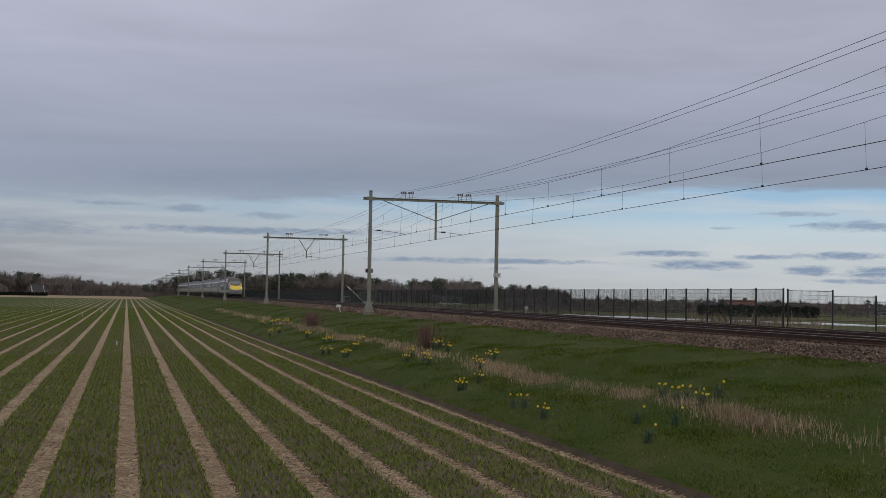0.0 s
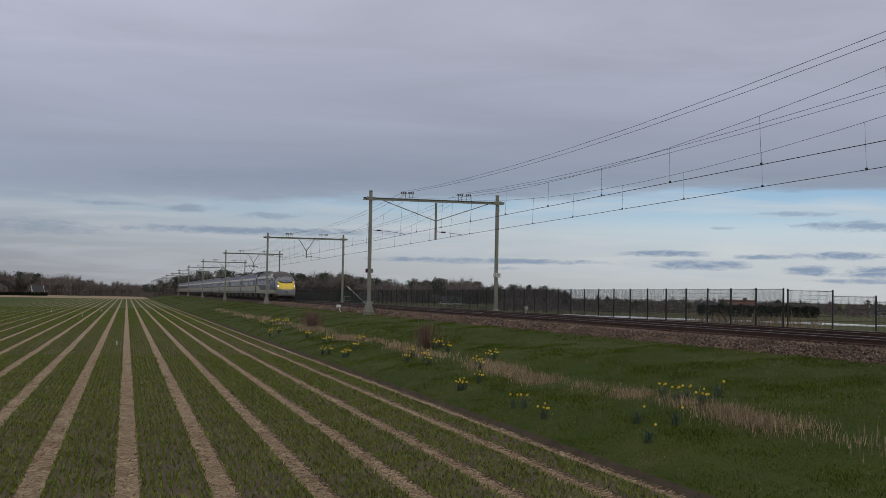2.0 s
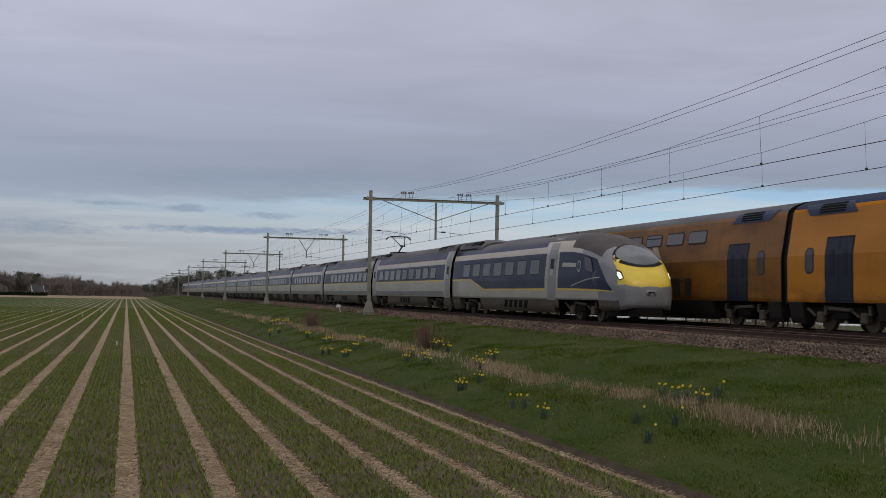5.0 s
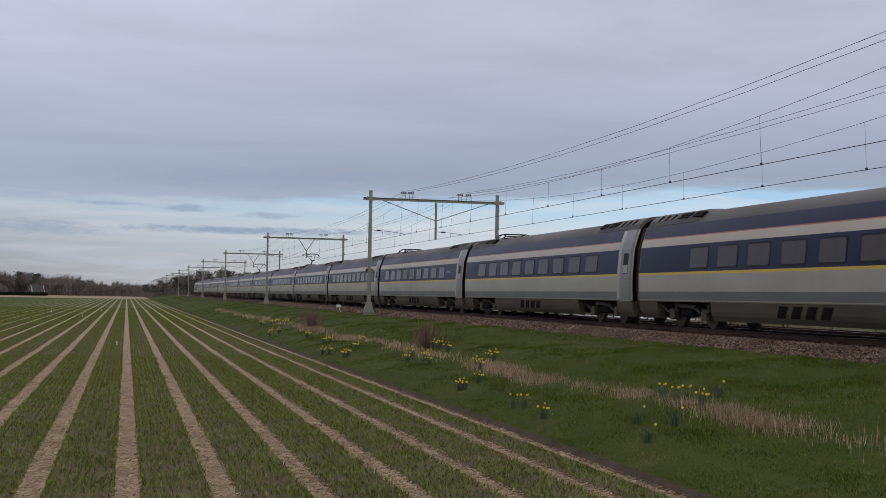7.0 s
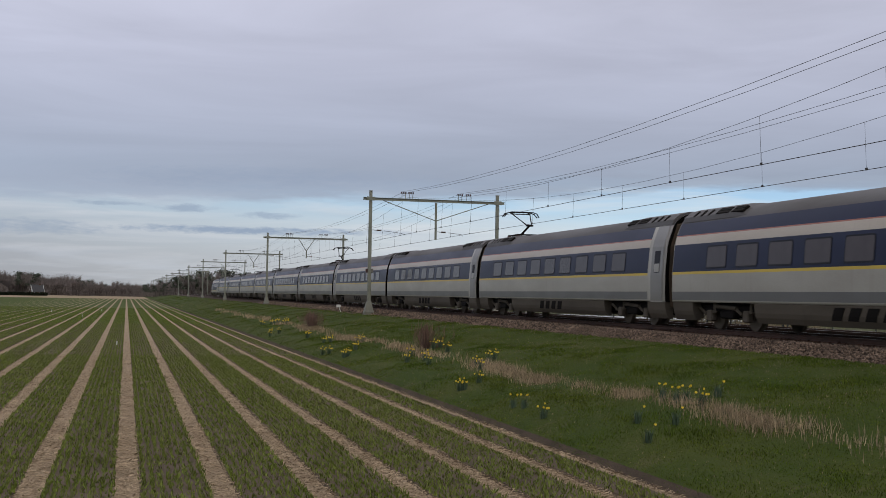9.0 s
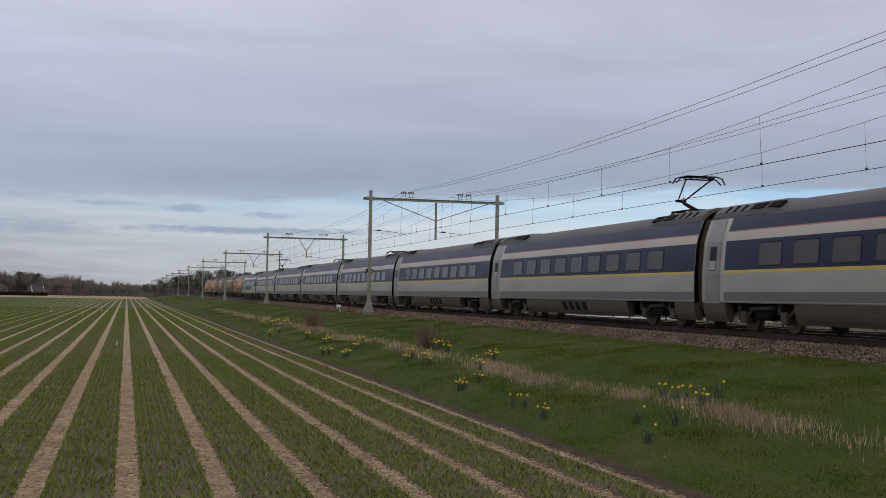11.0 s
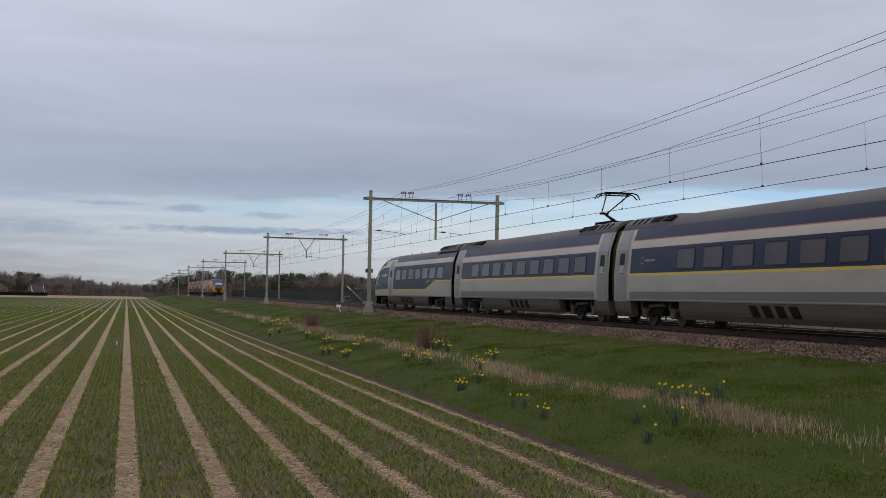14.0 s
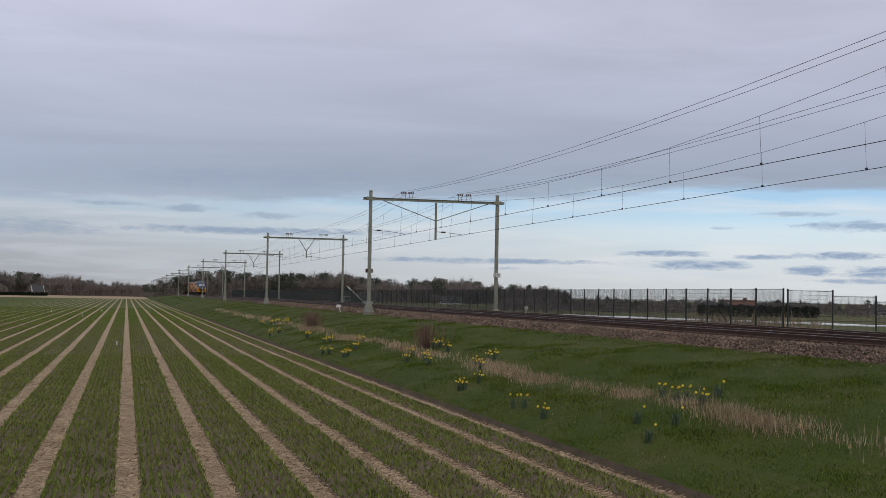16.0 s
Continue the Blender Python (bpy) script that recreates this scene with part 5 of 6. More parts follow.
            part("window", window_mesh(h, 23.25, 24.55, 1.75, 2.55, side, 0.15, frame=0.06), car)
            part("window", window_mesh(h, 23.65, 24.5, 2.72, 2.98, side, 0.08, frame=0.05), car)
            part("cab_window", window_mesh(h, 0.95, 1.45, 2.9, 3.5, side, 0.06, "screen", 0.03), car, "narrow dark cab side window")
            part("door", v_door(h, 2.25, 3.42, 0.98, 3.2, side, "amber", 0.11), car, "amber yellow double cab door")
            part("door", v_door(h, 20.75, 22.05, 0.98, 3.12, side, "dark_blue"), car, "dark blue double door")
            part("roof_grille", v_grille(h, 21.3, 24.4, side), car)
            part("emblem", v_logo(h, 4.6, 6.2, side), car, "off-white angular emblem")
            g = Shape()
            plate(g, h, rounded(5.15, 6.95, 1.05, 2.12, 0.03), side, 0.012, 0.012, 0)
            plate(g, h, rounded(5.19, 6.91, 1.09, 2.08, 0.03), side, 0.016, 0.006, 1)
            part("service_hatch", g.done("service_hatch", [T["graphite"], T["amber"]]), car)
            for a, sz in ((0.5, 0.18),):
                q = Shape()
                plate(q, h, rounded(0.07, 0.16, 2.4, 2.8, 0.04), side, 0.02, 0.02, 0)
                part("tail_light", q.done("tail_light", T["tail"]), car, "lit red tail light")
        s = Shape()
        def front(x0, x1, y0, y1, off, i, n=8):
            v = []
            for a in range(n + 1):
                for b in range(n + 1):
                    y = y0 + (y1 - y0) * a / n
                    x = x0 + (x1 - x0) * b / n
                    w = interp(wide, y)
                    lo, hi = 1.0, 4.66
                    for _ in range(24):
                        mz = (lo + hi) / 2
                        if interp(V_PROFILE, mz) * w > abs(x):
                            lo = mz
                        else:
                            hi = mz
                    p = h.at(y, lo, 1)
                    v.append((x, p.y - off, p.z + off * 0.8))
            s.add(v, [(a * (n + 1) + b, (a + 1) * (n + 1) + b, (a + 1) * (n + 1) + b + 1, a * (n + 1) + b + 1)[::-1] for a in range(n) for b in range(n)], i)
        front(-1.0, 1.0, 0.42, 1.05, 0.03, 0)
        front(-0.95, 0.95, 0.46, 1.0, 0.045, 1)
        part("windscreen", s.done("windscreen", [M["black"], T["screen_pale"]]), car, "wide raked windscreen")
        for side in (-1, 1):
            lv = Shape()
            for k in range(5):
                quad(lv, h, ((2.5, 4.13 + 0.055 * k), (4.3, 4.13 + 0.055 * k), (4.2, 4.16 + 0.055 * k), (2.6, 4.16 + 0.055 * k)), side, 0.03, 3, 0)
            part("roof_grille", lv.done("roof_grille", T["under"]), car, "dark louvre over the cab")
        c = Shape()
        c.box(-0.42, 0.42, -0.06, 0.2, 0.95, 1.32, 0, 0.05)
        c.tube([(0, -0.45, 0.98), (0, 0.2, 0.98)], 0.14, 8, 0)
        c.box(-0.22, 0.22, -0.6, -0.4, 0.8, 1.15, 0, 0.04)
        part("coupler", c.done("coupler", T["under"]), car)
        p = Shape()
        p.rings([[(x * w, y, z) for x, z in ((-1, 0.25), (1, 0.25), (1, 0.8), (-1, 0.8))] for y, w in ((-0.05, 0.95), (0.6, 1.15), (1.6, 1.2))])
        part("snow_plough", p.done("snow_plough", T["under"]), car)
        u = Shape().box(-1.0, 1.0, 1.2, E - 0.4, 0.6, 1.0, 0, 0.05)
        for side in (-1, 1):
            part("skirt", v_skirt(6.0, E - 5.8, side), car)
            part("skirt", v_skirt(E - 1.2, E - 0.3, side), car)
        part("underframe", u.done("underframe", T["under"]), car)
        for y in (3.6, E - 3.3):
            part("bogie", bogie, car, "", pose(0, y, 0))
        return car

    front_car = cab()
    front_car.matrix_basis = pose(0, 0, 0, 0, 0, 180)
    rear = cab()
    rear.matrix_basis = pose(0, -2 * V_END - 4 * L, 0)
    return train


EXPRESS = build_express()
DOUBLE = build_double()


# ---- plants and stones, as joined stuff ----
RNG = np.random.default_rng(7)


def heights(x, y):
    keys = np.array([(-4000, 0.0), (8.8, 0.0), (8.95, -0.06), (9.1, 0.12), (10.0, 0.42), (12.5, 0.95), (15.0, 1.42), (16.9, 1.72), (17.6, 1.78), (26.5, 1.80), (28.0, 2.02), (29.4, 1.96), (32.0, 1.55), (38.0, 1.0), (48.0, 0.75), (4500, 0.75)])
    z = np.interp(x, keys[:, 0], keys[:, 1])
    w = 0.05 * np.sin(x * 1.3 + y * 0.21) + 0.06 * np.sin(y * 0.37 + x * 0.4) + 0.04 * np.sin(y * 0.93 - x * 0.8)
    k = np.clip(np.minimum(x - 9.2, 17.2 - x), 0, 1)
    return z + w * k * 0.9


def blades(name, x, y, z, tall, wide, lean, mat):
    """One leaning tapered blade at each root."""
    n = len(x)
    a = RNG.uniform(0, 2 * np.pi, n)
    b = RNG.uniform(0, 2 * np.pi, n)
    l = RNG.uniform(0.1, 1.0, n) * lean * tall
    tip = np.stack([x + np.cos(b) * l, y + np.sin(b) * l, z + tall * RNG.uniform(0.75, 1.0, n)], 1)
    root = np.stack([x, y, z - 0.01], 1)
    side = np.stack([np.cos(a), np.sin(a), np.zeros(n)], 1) * (wide / 2)[:, None]
    mid = root * 0.45 + tip * 0.55 + np.stack([-np.cos(b), -np.sin(b), np.zeros(n)], 1) * (l * 0.15)[:, None]
    v = np.stack([root - side, root + side, mid + side * 0.9, tip, mid - side * 0.9], 1).reshape(-1, 3)
    f = (np.arange(n)[:, None] * 5 + np.arange(5)[None, :])
    return big_mesh(name, v, f, mat)


def stuff(name, label, category, me):
    return thing(name, label, category, data=me, kind="stuff")


def patchy(x, y, s, seed=0.0):
    return 0.5 + 0.25 * (np.sin(x * s * 1.7 + seed + np.sin(y * s * 0.9)) + np.sin(y * s * 0.8 + seed * 2 + np.sin(x * s * 1.1) * 1.4))


def build_crop():
    xs, ys, hs = [], [], []
    for p in PATHS[:-1]:
        for r in range(8):
            for y0, y1, step in ((17.5, 34, 0.062), (34, 62, 0.085), (62, 126, 0.15), (126, 170, 0.4), (170, 230, 0.9)):
                x = p + 0.265 + 0.141 * r
                if x > 8.47 or x < -0.117 * y1 - 2.5:
                    continue
                n = int((y1 - y0) / step)
                y = y0 + (np.arange(n) + RNG.uniform(-0.3, 0.3, n)) * step
                keep = (x > -0.117 * y - 1.5) & (RNG.random(n) < 0.45 + 0.55 * patchy(np.full(n, x), y, 2.6, p))
                y = y[keep]
                for k in range(3 if y0 < 60 else 2):
                    xs.append(x + RNG.normal(0, 0.028, len(y)))
                    ys.append(y + RNG.normal(0, 0.012, len(y)))
                    hs.append(RNG.uniform(0.045, 0.095, len(y)) * (1.0 if y0 < 60 else 0.85))
    x, y, h = (np.concatenate(a) for a in (xs, ys, hs))
    wide = np.where(y < 34, 0.021, np.where(y < 62, 0.028, np.where(y < 126, 0.036, 0.07))) * RNG.uniform(0.7, 1.3, len(x))
    stuff("bulb_shoots", "rows of short green bulb shoots in soil beds", "crop", blades("bulb_shoots", x, y, np.full(len(x), 0.05), h, wide, 0.9, M["shoot"]))


def build_straw():
    xs, ys = [], []
    for p in [q for q in PATHS[:-1] if q > -9] + [8.68]:
        w = 0.21 if p < 8.3 else 0.12
        for y0, y1, d in ((17.5, 30, 900), (30, 48, 420), (48, 62, 200), (62, 80, 80)):
            n = int((y1 - y0) * w * 2 * d)
            y = RNG.uniform(y0, y1, n)
            x = p + RNG.uniform(-w, w, n) + RNG.normal(0, 0.02, n)
            keep = (x > -0.117 * y - 1.0)
            xs.append(x[keep]), ys.append(y[keep])
    x, y = np.concatenate(xs), np.concatenate(ys)
    n = len(x)
    a = RNG.uniform(0, np.pi, n)
    l = RNG.uniform(0.015, 0.05, n)
    d = np.stack([np.cos(a) * l, np.sin(a) * l, RNG.uniform(-0.2, 0.3, n) * l], 1)
    z = np.full(n, 0.015) + RNG.uniform(0, 0.05, n)
    c = np.stack([x, y, z], 1)
    s = np.stack([-np.sin(a), np.cos(a), np.full(n, 0.6)], 1) * RNG.uniform(0.002, 0.0045, n)[:, None]
    v = np.stack([c - d - s, c + d - s, c + d + s, c - d + s], 1).reshape(-1, 3)
    stuff("loose_straw", "bleached loose straw strewn on the field paths", "straw", big_mesh("loose_straw", v, np.arange(n)[:, None] * 4 + np.arange(4)[None, :], M["straw_bit"]))


def build_grass():
    def area(n, x0, x1, y0, y1):
        return RNG.uniform(x0, x1, n), RNG.uniform(y0, y1, n)
    X, Y, H, W = [], [], [], []
    for n, x0, x1, y0, y1, h, w in ((150000, 8.98, 17.4, 15.5, 38, 0.060, 0.010), (90000, 9.0, 17.5, 38, 75, 0.065, 0.016), (50000, 9.0, 17.5, 75, 190, 0.08, 0.035), (12000, 9.0, 17.5, 190, 420, 0.10, 0.08), (14000, 27.3, 42, 45, 150, 0.12, 0.05)):
        x, y = area(n, x0, x1, y0, y1)
        p = patchy(x, y, 1.1) * 0.6 + patchy(x, y, 3.1, 2.0) * 0.4
        keep = RNG.random(n) < 0.35 + 0.75 * p
        keep &= ~((np.abs(x - 11.8) < 0.4) & (RNG.random(n) < 0.6))
        x, y, p = x[keep], y[keep], p[keep]
        X.append(x), Y.append(y), H.append(h * RNG.uniform(0.4, 1.0, len(x)) * (0.35 + 1.5 * p * p)), W.append(w * RNG.uniform(0.7, 1.3, len(x)))
    x, y, h, w = (np.concatenate(a) for a in (X, Y, H, W))
    stuff("grass", "short rough green grass on the railway bank", "grass", blades("grass", x, y, heights(x, y), h, w, 0.9, M["blade"]))
    # a strip of taller dry grass along the slope, broken in places
    X, Y, H, W = [], [], [], []
    for n, y0, y1, w in ((15000, 15.5, 40, 0.010), (10000, 40, 90, 0.020), (2500, 90, 170, 0.045)):
        x = 11.85 + 0.12 * np.sin(np.arange(n)) + RNG.normal(0, 0.2, n)
        y = RNG.uniform(y0, y1, n)
        p = patchy(x * 0.3, y, 0.55, 1.2) * 0.7 + patchy(x, y, 2.3, 4.0) * 0.3
        keep = RNG.random(n) < np.clip((p - 0.18) * 1.9, 0.04, 1)
        keep &= ~((y > 23.5) & (y < 27.0) & (RNG.random(n) < 0.6))
        x, y = x[keep], y[keep]
        X.append(x), Y.append(y), H.append(RNG.uniform(0.1, 0.30, len(x))), W.append(w * RNG.uniform(0.7, 1.4, len(x)))
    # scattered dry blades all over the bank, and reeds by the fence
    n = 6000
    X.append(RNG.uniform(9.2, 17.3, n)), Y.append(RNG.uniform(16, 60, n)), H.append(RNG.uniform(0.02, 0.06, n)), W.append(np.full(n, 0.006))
    # more pale blades, added from 60 m on to lighten the far bank
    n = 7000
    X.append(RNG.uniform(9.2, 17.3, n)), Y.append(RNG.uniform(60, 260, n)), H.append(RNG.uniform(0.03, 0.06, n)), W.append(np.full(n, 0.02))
    n = 1000
    X.append(31.2 + RNG.normal(0, 0.7, n)), Y.append(RNG.uniform(51, 64, n)), H.append(RNG.uniform(0.4, 1.35, n)), W.append(np.full(n, 0.016))
    n = 9000
    X.append(RNG.uniform(27.3, 40, n)), Y.append(RNG.uniform(45, 150, n)), H.append(RNG.uniform(0.06, 0.16, n)), W.append(np.full(n, 0.04))
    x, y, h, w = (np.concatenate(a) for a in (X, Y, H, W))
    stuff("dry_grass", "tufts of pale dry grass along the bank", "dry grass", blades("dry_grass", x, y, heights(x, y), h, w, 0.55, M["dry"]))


def build_stones():
    X, Y, Z, S = [], [], [], []
    top = lambda x: np.interp(x, [16.7, 17.1, 18.2, 19.0, 25.4], [1.62, 1.64, 2.02, 2.06, 2.06])
    for n, x0, x1, y0, y1, s in ((15000, 16.95, 18.9, 24, 48, 0.036), (9000, 16.95, 18.9, 48, 85, 0.052), (6000, 16.95, 18.9, 85, 170, 0.08), (7000, 18.9, 25.5, 24, 70, 0.045)):
        x, y = RNG.uniform(x0, x1, n), RNG.uniform(y0, y1, n)
        edge = x > 17.05 + 0.18 * np.sin(y * 1.7) + 0.1 * np.sin(y * 4.1)
        x, y = x[edge], y[edge]
        X.append(x), Y.append(y), Z.append(top(x)), S.append(s * RNG.uniform(0.6, 1.35, len(x)))
    x, y, z, s = (np.concatenate(a) for a in (X, Y, Z, S))
    n = len(x)
    octa = np.array([(1, 0, 0), (0, 1, 0), (-1, 0, 0), (0, -1, 0), (0, 0, 0.8), (0, 0, -0.8)], dtype=float)
    v = octa[None] * RNG.uniform(0.55, 1.3, (n, 6, 1)) + RNG.normal(0, 0.18, (n, 6, 3))
    a = RNG.uniform(0, 2 * np.pi, n)
    c, d = np.cos(a)[:, None], np.sin(a)[:, None]
    v = np.stack([v[..., 0] * c - v[..., 1] * d, v[..., 0] * d + v[..., 1] * c, v[..., 2]], -1) * s[:, None, None]
    v += np.stack([x, y, z + s * 0.25], 1)[:, None]
    f = np.array([(0, 1, 4), (1, 2, 4), (2, 3, 4), (3, 0, 4), (1, 0, 5), (2, 1, 5), (3, 2, 5), (0, 3, 5)])
    f = (np.arange(n)[:, None, None] * 6 + f[None]).reshape(-1, 3)
    # stones from the near rail on take the darker brown
    me = big_mesh("ballast_stones", v.reshape(-1, 3), f, [M["stone"], M["dark_stone"]], np.repeat((x > 18.75).astype(np.int32), 8))
    stuff("ballast_stones", "loose reddish brown crushed ballast stones", "ballast", me)


build_crop()
build_straw()
build_grass()
build_stones()


# ---- daffodils, bushes ----
def daffodil_mesh(seed, flowers):
    r = random.Random(seed)
    s = Shape()
    for k in range(46):
        a, q = r.uniform(0, 6.28), r.uniform(0, 0.13)
        x, y = q * math.cos(a), q * math.sin(a)
        h, b, l = r.uniform(0.2, 0.36), r.uniform(0, 6.28), r.uniform(0.03, 0.15)
        w = Vector((math.cos(a + 1.57), math.sin(a + 1.57), 0)) * 0.008
        p = [Vector((x, y, -0.02)), Vector((x + l * 0.3 * math.cos(b), y + l * 0.3 * math.sin(b), h * 0.6)), Vector((x + l * math.cos(b), y + l * math.sin(b), h))]
        s.add([p[0] - w, p[0] + w, p[1] + w, p[1] - w, p[2]], [(0, 1, 2, 3), (3, 2, 4)])
    heads = []
    for k in range(flowers):
        a, q = r.uniform(0, 6.28), r.uniform(0.02, 0.2)
        x, y, h = q * math.cos(a), q * math.sin(a), r.uniform(0.28, 0.44)
        s.tube([(x * 0.5, y * 0.5, 0), (x, y, h)], 0.004, 4)
        heads.append(pose(x, y, h, r.uniform(-25, 15), 0, r.uniform(-60, 30)))
    return s.done("leaves", M["daffodil_leaf"]), heads


def flower_mesh():
    """Six petals round a trumpet, facing -y."""
    f = Shape()
    for j in range(6):
        t = 6.283 * j / 6
        e = Vector((math.cos(t), 0, math.sin(t)))
        g = Vector((-math.sin(t), 0, math.cos(t)))
        d = Vector((0, -0.004, 0))
        f.add([(0, 0, 0), e * 0.022 + g * 0.013 + d, e * 0.042 - d, e * 0.022 - g * 0.013 + d], [(0, 1, 2, 3)])
    f.rings([[(rad * math.cos(t), y, rad * math.sin(t)) for t in (6.283 * j / 8 for j in range(8))] for rad, y in ((0.012, 0.0), (0.015, -0.022), (0.022, -0.034))])
    return f.done("flower", M["petal"])


def build_daffodils():
    bloom = flower_mesh()
    kinds = [daffodil_mesh(k, n) for k, n in enumerate((5, 8, 3, 1))]
    spots = ((11.0, 102.0), (9.9, 87.3), (11.8, 99.4), (12.1, 95.6), (10.8, 75.1), (10.4, 66.3), (10.6, 65.3), (9.4, 60.2), (9.6, 59.5), (9.7, 55.9), (9.9, 56.0), (11.2, 60.5), (11.7, 62.1), (10.5, 57.4), (10.9, 48.1), (11.5, 50.1), (11.3, 46.8), (10.9, 44.5), (12.7, 51.0), (13.0, 51.1), (12.5, 47.9), (11.8, 41.2), (11.6, 40.0), (12.4, 41.7), (12.6, 41.7), (9.8, 36.0), (9.9, 35.9), (10.6, 36.7), (9.7, 30.4), (9.8, 29.8), (9.7, 28.0), (11.9, 26.1), (11.8, 25.2), (12.0, 25.1), (12.0, 24.3), (12.7, 25.0), (10.9, 23.3), (10.5, 24.3), (10.0, 22.6))
    r = random.Random(5)
    placed = []
    for x, y in spots:
        sparse = 25.2 > y and not 11.7 < x < 12.1
        placed.append((x, y, 3 if sparse else r.choice((0, 0, 2) if y < 45 else (1, 0, 0))))
        # the far drifts are several clumps deep
        for k in range(0 if y < 70 else 2):
            placed.append((x + r.gauss(0, 0.3), y + r.gauss(0, 0.02 * y), r.choice((0, 1, 1))))
    for x, y, k in placed:
        x = max(x, 9.3)
        z = ground_height(x, y)
        c = thing("daffodil_clump", "clump of yellow daffodils with blue-green leaves in the grass", "flowers", "daffodils on the bank", at=pose(x, y, z, 0, 0, (x * 73 + y * 31) % 30) @ Matrix.Scale(0.85 if y < 45 else 0.95, 4))
        part("leaves", kinds[k][0], c)
        for m in kinds[k][1]:
            part("flower", bloom, c, at=m)


build_daffodils()


def build_bush(x, y, size, seed):
    r = random.Random(seed)
    s = Shape()
    for k in range(120):
        a, q, h = r.uniform(0, 6.28), abs(r.gauss(0, 0.5)) * size, r.uniform(0.5, 1.0) * size
        p0 = Vector((q * 0.35 * math.cos(a), q * 0.6 * math.sin(a), -0.05))
        p1 = p0 + Vector((math.cos(a) * q * 0.35, math.sin(a) * q * 0.6, h * 0.6))
        p2 = p1 + Vector((r.gauss(0, 0.12), r.gauss(0, 0.12), h * 0.4))
        s.tube([p0, p1, p2], 0.009, 4, 0, 0.004)
        for j in range(2):
            s.tube([p1, p1 + Vector((r.gauss(0, 0.15), r.gauss(0, 0.15), r.uniform(0.1, 0.35) * size))], 0.004, 3, 0, 0.002)
    thing("bare_bush", "bare reddish brown shrub on the grassy bank", "shrub", "bare shrubs on the bank", data=s.done("bare_bush", M["red_stem"]), at=pose(x, y, ground_height(x, y)))


build_bush(12.5, 51.6, 1.2, 3)
build_bush(12.3, 83.8, 1.3, 5)
build_bush(12.6, 86.5, 1.1, 6)


# ---- far woods, hedges, houses ----
def tree_template(seed, kind):
    """Vertices and triangles of a tree 1 m high; the second array marks bark (0) or crown (1)."""
    r = np.random.default_rng(seed)
    V, F, I = [], [], []

    def limb(a, b, ra, rb):
        a, b = np.array(a, float), np.array(b, float)
        o = len(V)
        d = b - a
        s = np.cross(d, (0.3, 0.2, 1.0))
        s /= np.linalg.norm(s) + 1e-9
        t = np.cross(d, s)
        t /= np.linalg.norm(t) + 1e-9
        for p, q in ((a, ra), (b, rb)):
            for k in range(3):
                V.append(p + q * (s * math.cos(2.1 * k) + t * math.sin(2.1 * k)))
        for k in range(3):
            j = (k + 1) % 3
            F.extend([(o + k, o + j, o + 3 + j), (o + k, o + 3 + j, o + 3 + k)])
            I.extend([0, 0])

    def sliver(c, d, w):
        o = len(V)
        s = r.normal(0, 1, 3)
        s = np.cross(d, s)
        s = s / (np.linalg.norm(s) + 1e-9) * w
        V.extend([c - s, c + s, c + d])
        F.append((o, o + 1, o + 2))
        I.append(1)
    limb((0, 0, 0), (r.normal(0, 0.02), r.normal(0, 0.02), 0.5), 0.022, 0.014)
    if kind == "bare":
        tips = []
        for k in range(9):
            a = r.uniform(0, 6.28)
            z0 = r.uniform(0.2, 0.5)
            e = np.array((math.cos(a) * r.uniform(0.1, 0.28), math.sin(a) * r.uniform(0.1, 0.28), z0 + r.uniform(0.18, 0.42)))
            limb((0, 0, z0), e, 0.010, 0.004)
            tips.append((np.array((0, 0, z0)), e))
        for k in range(330):
            a, b = tips[r.integers(len(tips))]
            c = a + (b - a) * r.uniform(0.3, 1.0)
            d = r.normal(0, 0.06, 3) + np.array((0, 0, 0.06)) + (b - a) * 0.2
            sliver(c, d, r.uniform(0.003, 0.008))
            sliver(c + d * r.uniform(0.5, 1.0), r.normal(0, 0.05, 3) + np.array((0, 0, 0.03)), 0.004)
    elif kind == "pine":
        limb((0, 0, 0.5), (0, 0, 0.92), 0.014, 0.006)
        for k in range(26):
            z = r.uniform(0.45, 0.98)
            a = r.uniform(0, 6.28)
            q = r.uniform(0.05, 0.26) * (1.15 - z) * 2.0
            c = np.array((math.cos(a) * q, math.sin(a) * q, z))
            limb((0, 0, z - 0.05), c, 0.006, 0.003)
            for j in range(24):
                p = c + r.normal(0, 1, 3) * np.array((0.065, 0.065, 0.03))
                sliver(p, r.normal(0, 0.04, 3), r.uniform(0.012, 0.026))
    else:
        for k in range(420):
            a, q = r.uniform(0, 6.28), 0.45 * math.sqrt(r.uniform(0, 1))
            z = r.uniform(0.0, 1.0) * (1 - (q / 0.5) ** 2 * 0.5)
            p = np.array((math.cos(a) * q, math.sin(a) * q, z))
            sliver(p, r.normal(0, 0.08, 3) + np.array((0, 0, 0.07)), r.uniform(0.006, 0.018))
    return np.array(V), np.array(F), np.array(I)


TREES = {kind: [tree_template(10 * k + n, kind) for k in range(4)] for n, kind in enumerate(("bare", "pine", "bush"))}


def view_place(u, d):
    """A spot d metres away in the way u, in parts of the half width of the lens."""
    a = YAW + math.atan(u * math.tan(radians(39.468 / 2)))
    r = d / math.cos(a - YAW)
    return r * math.sin(a), r * math.cos(a)


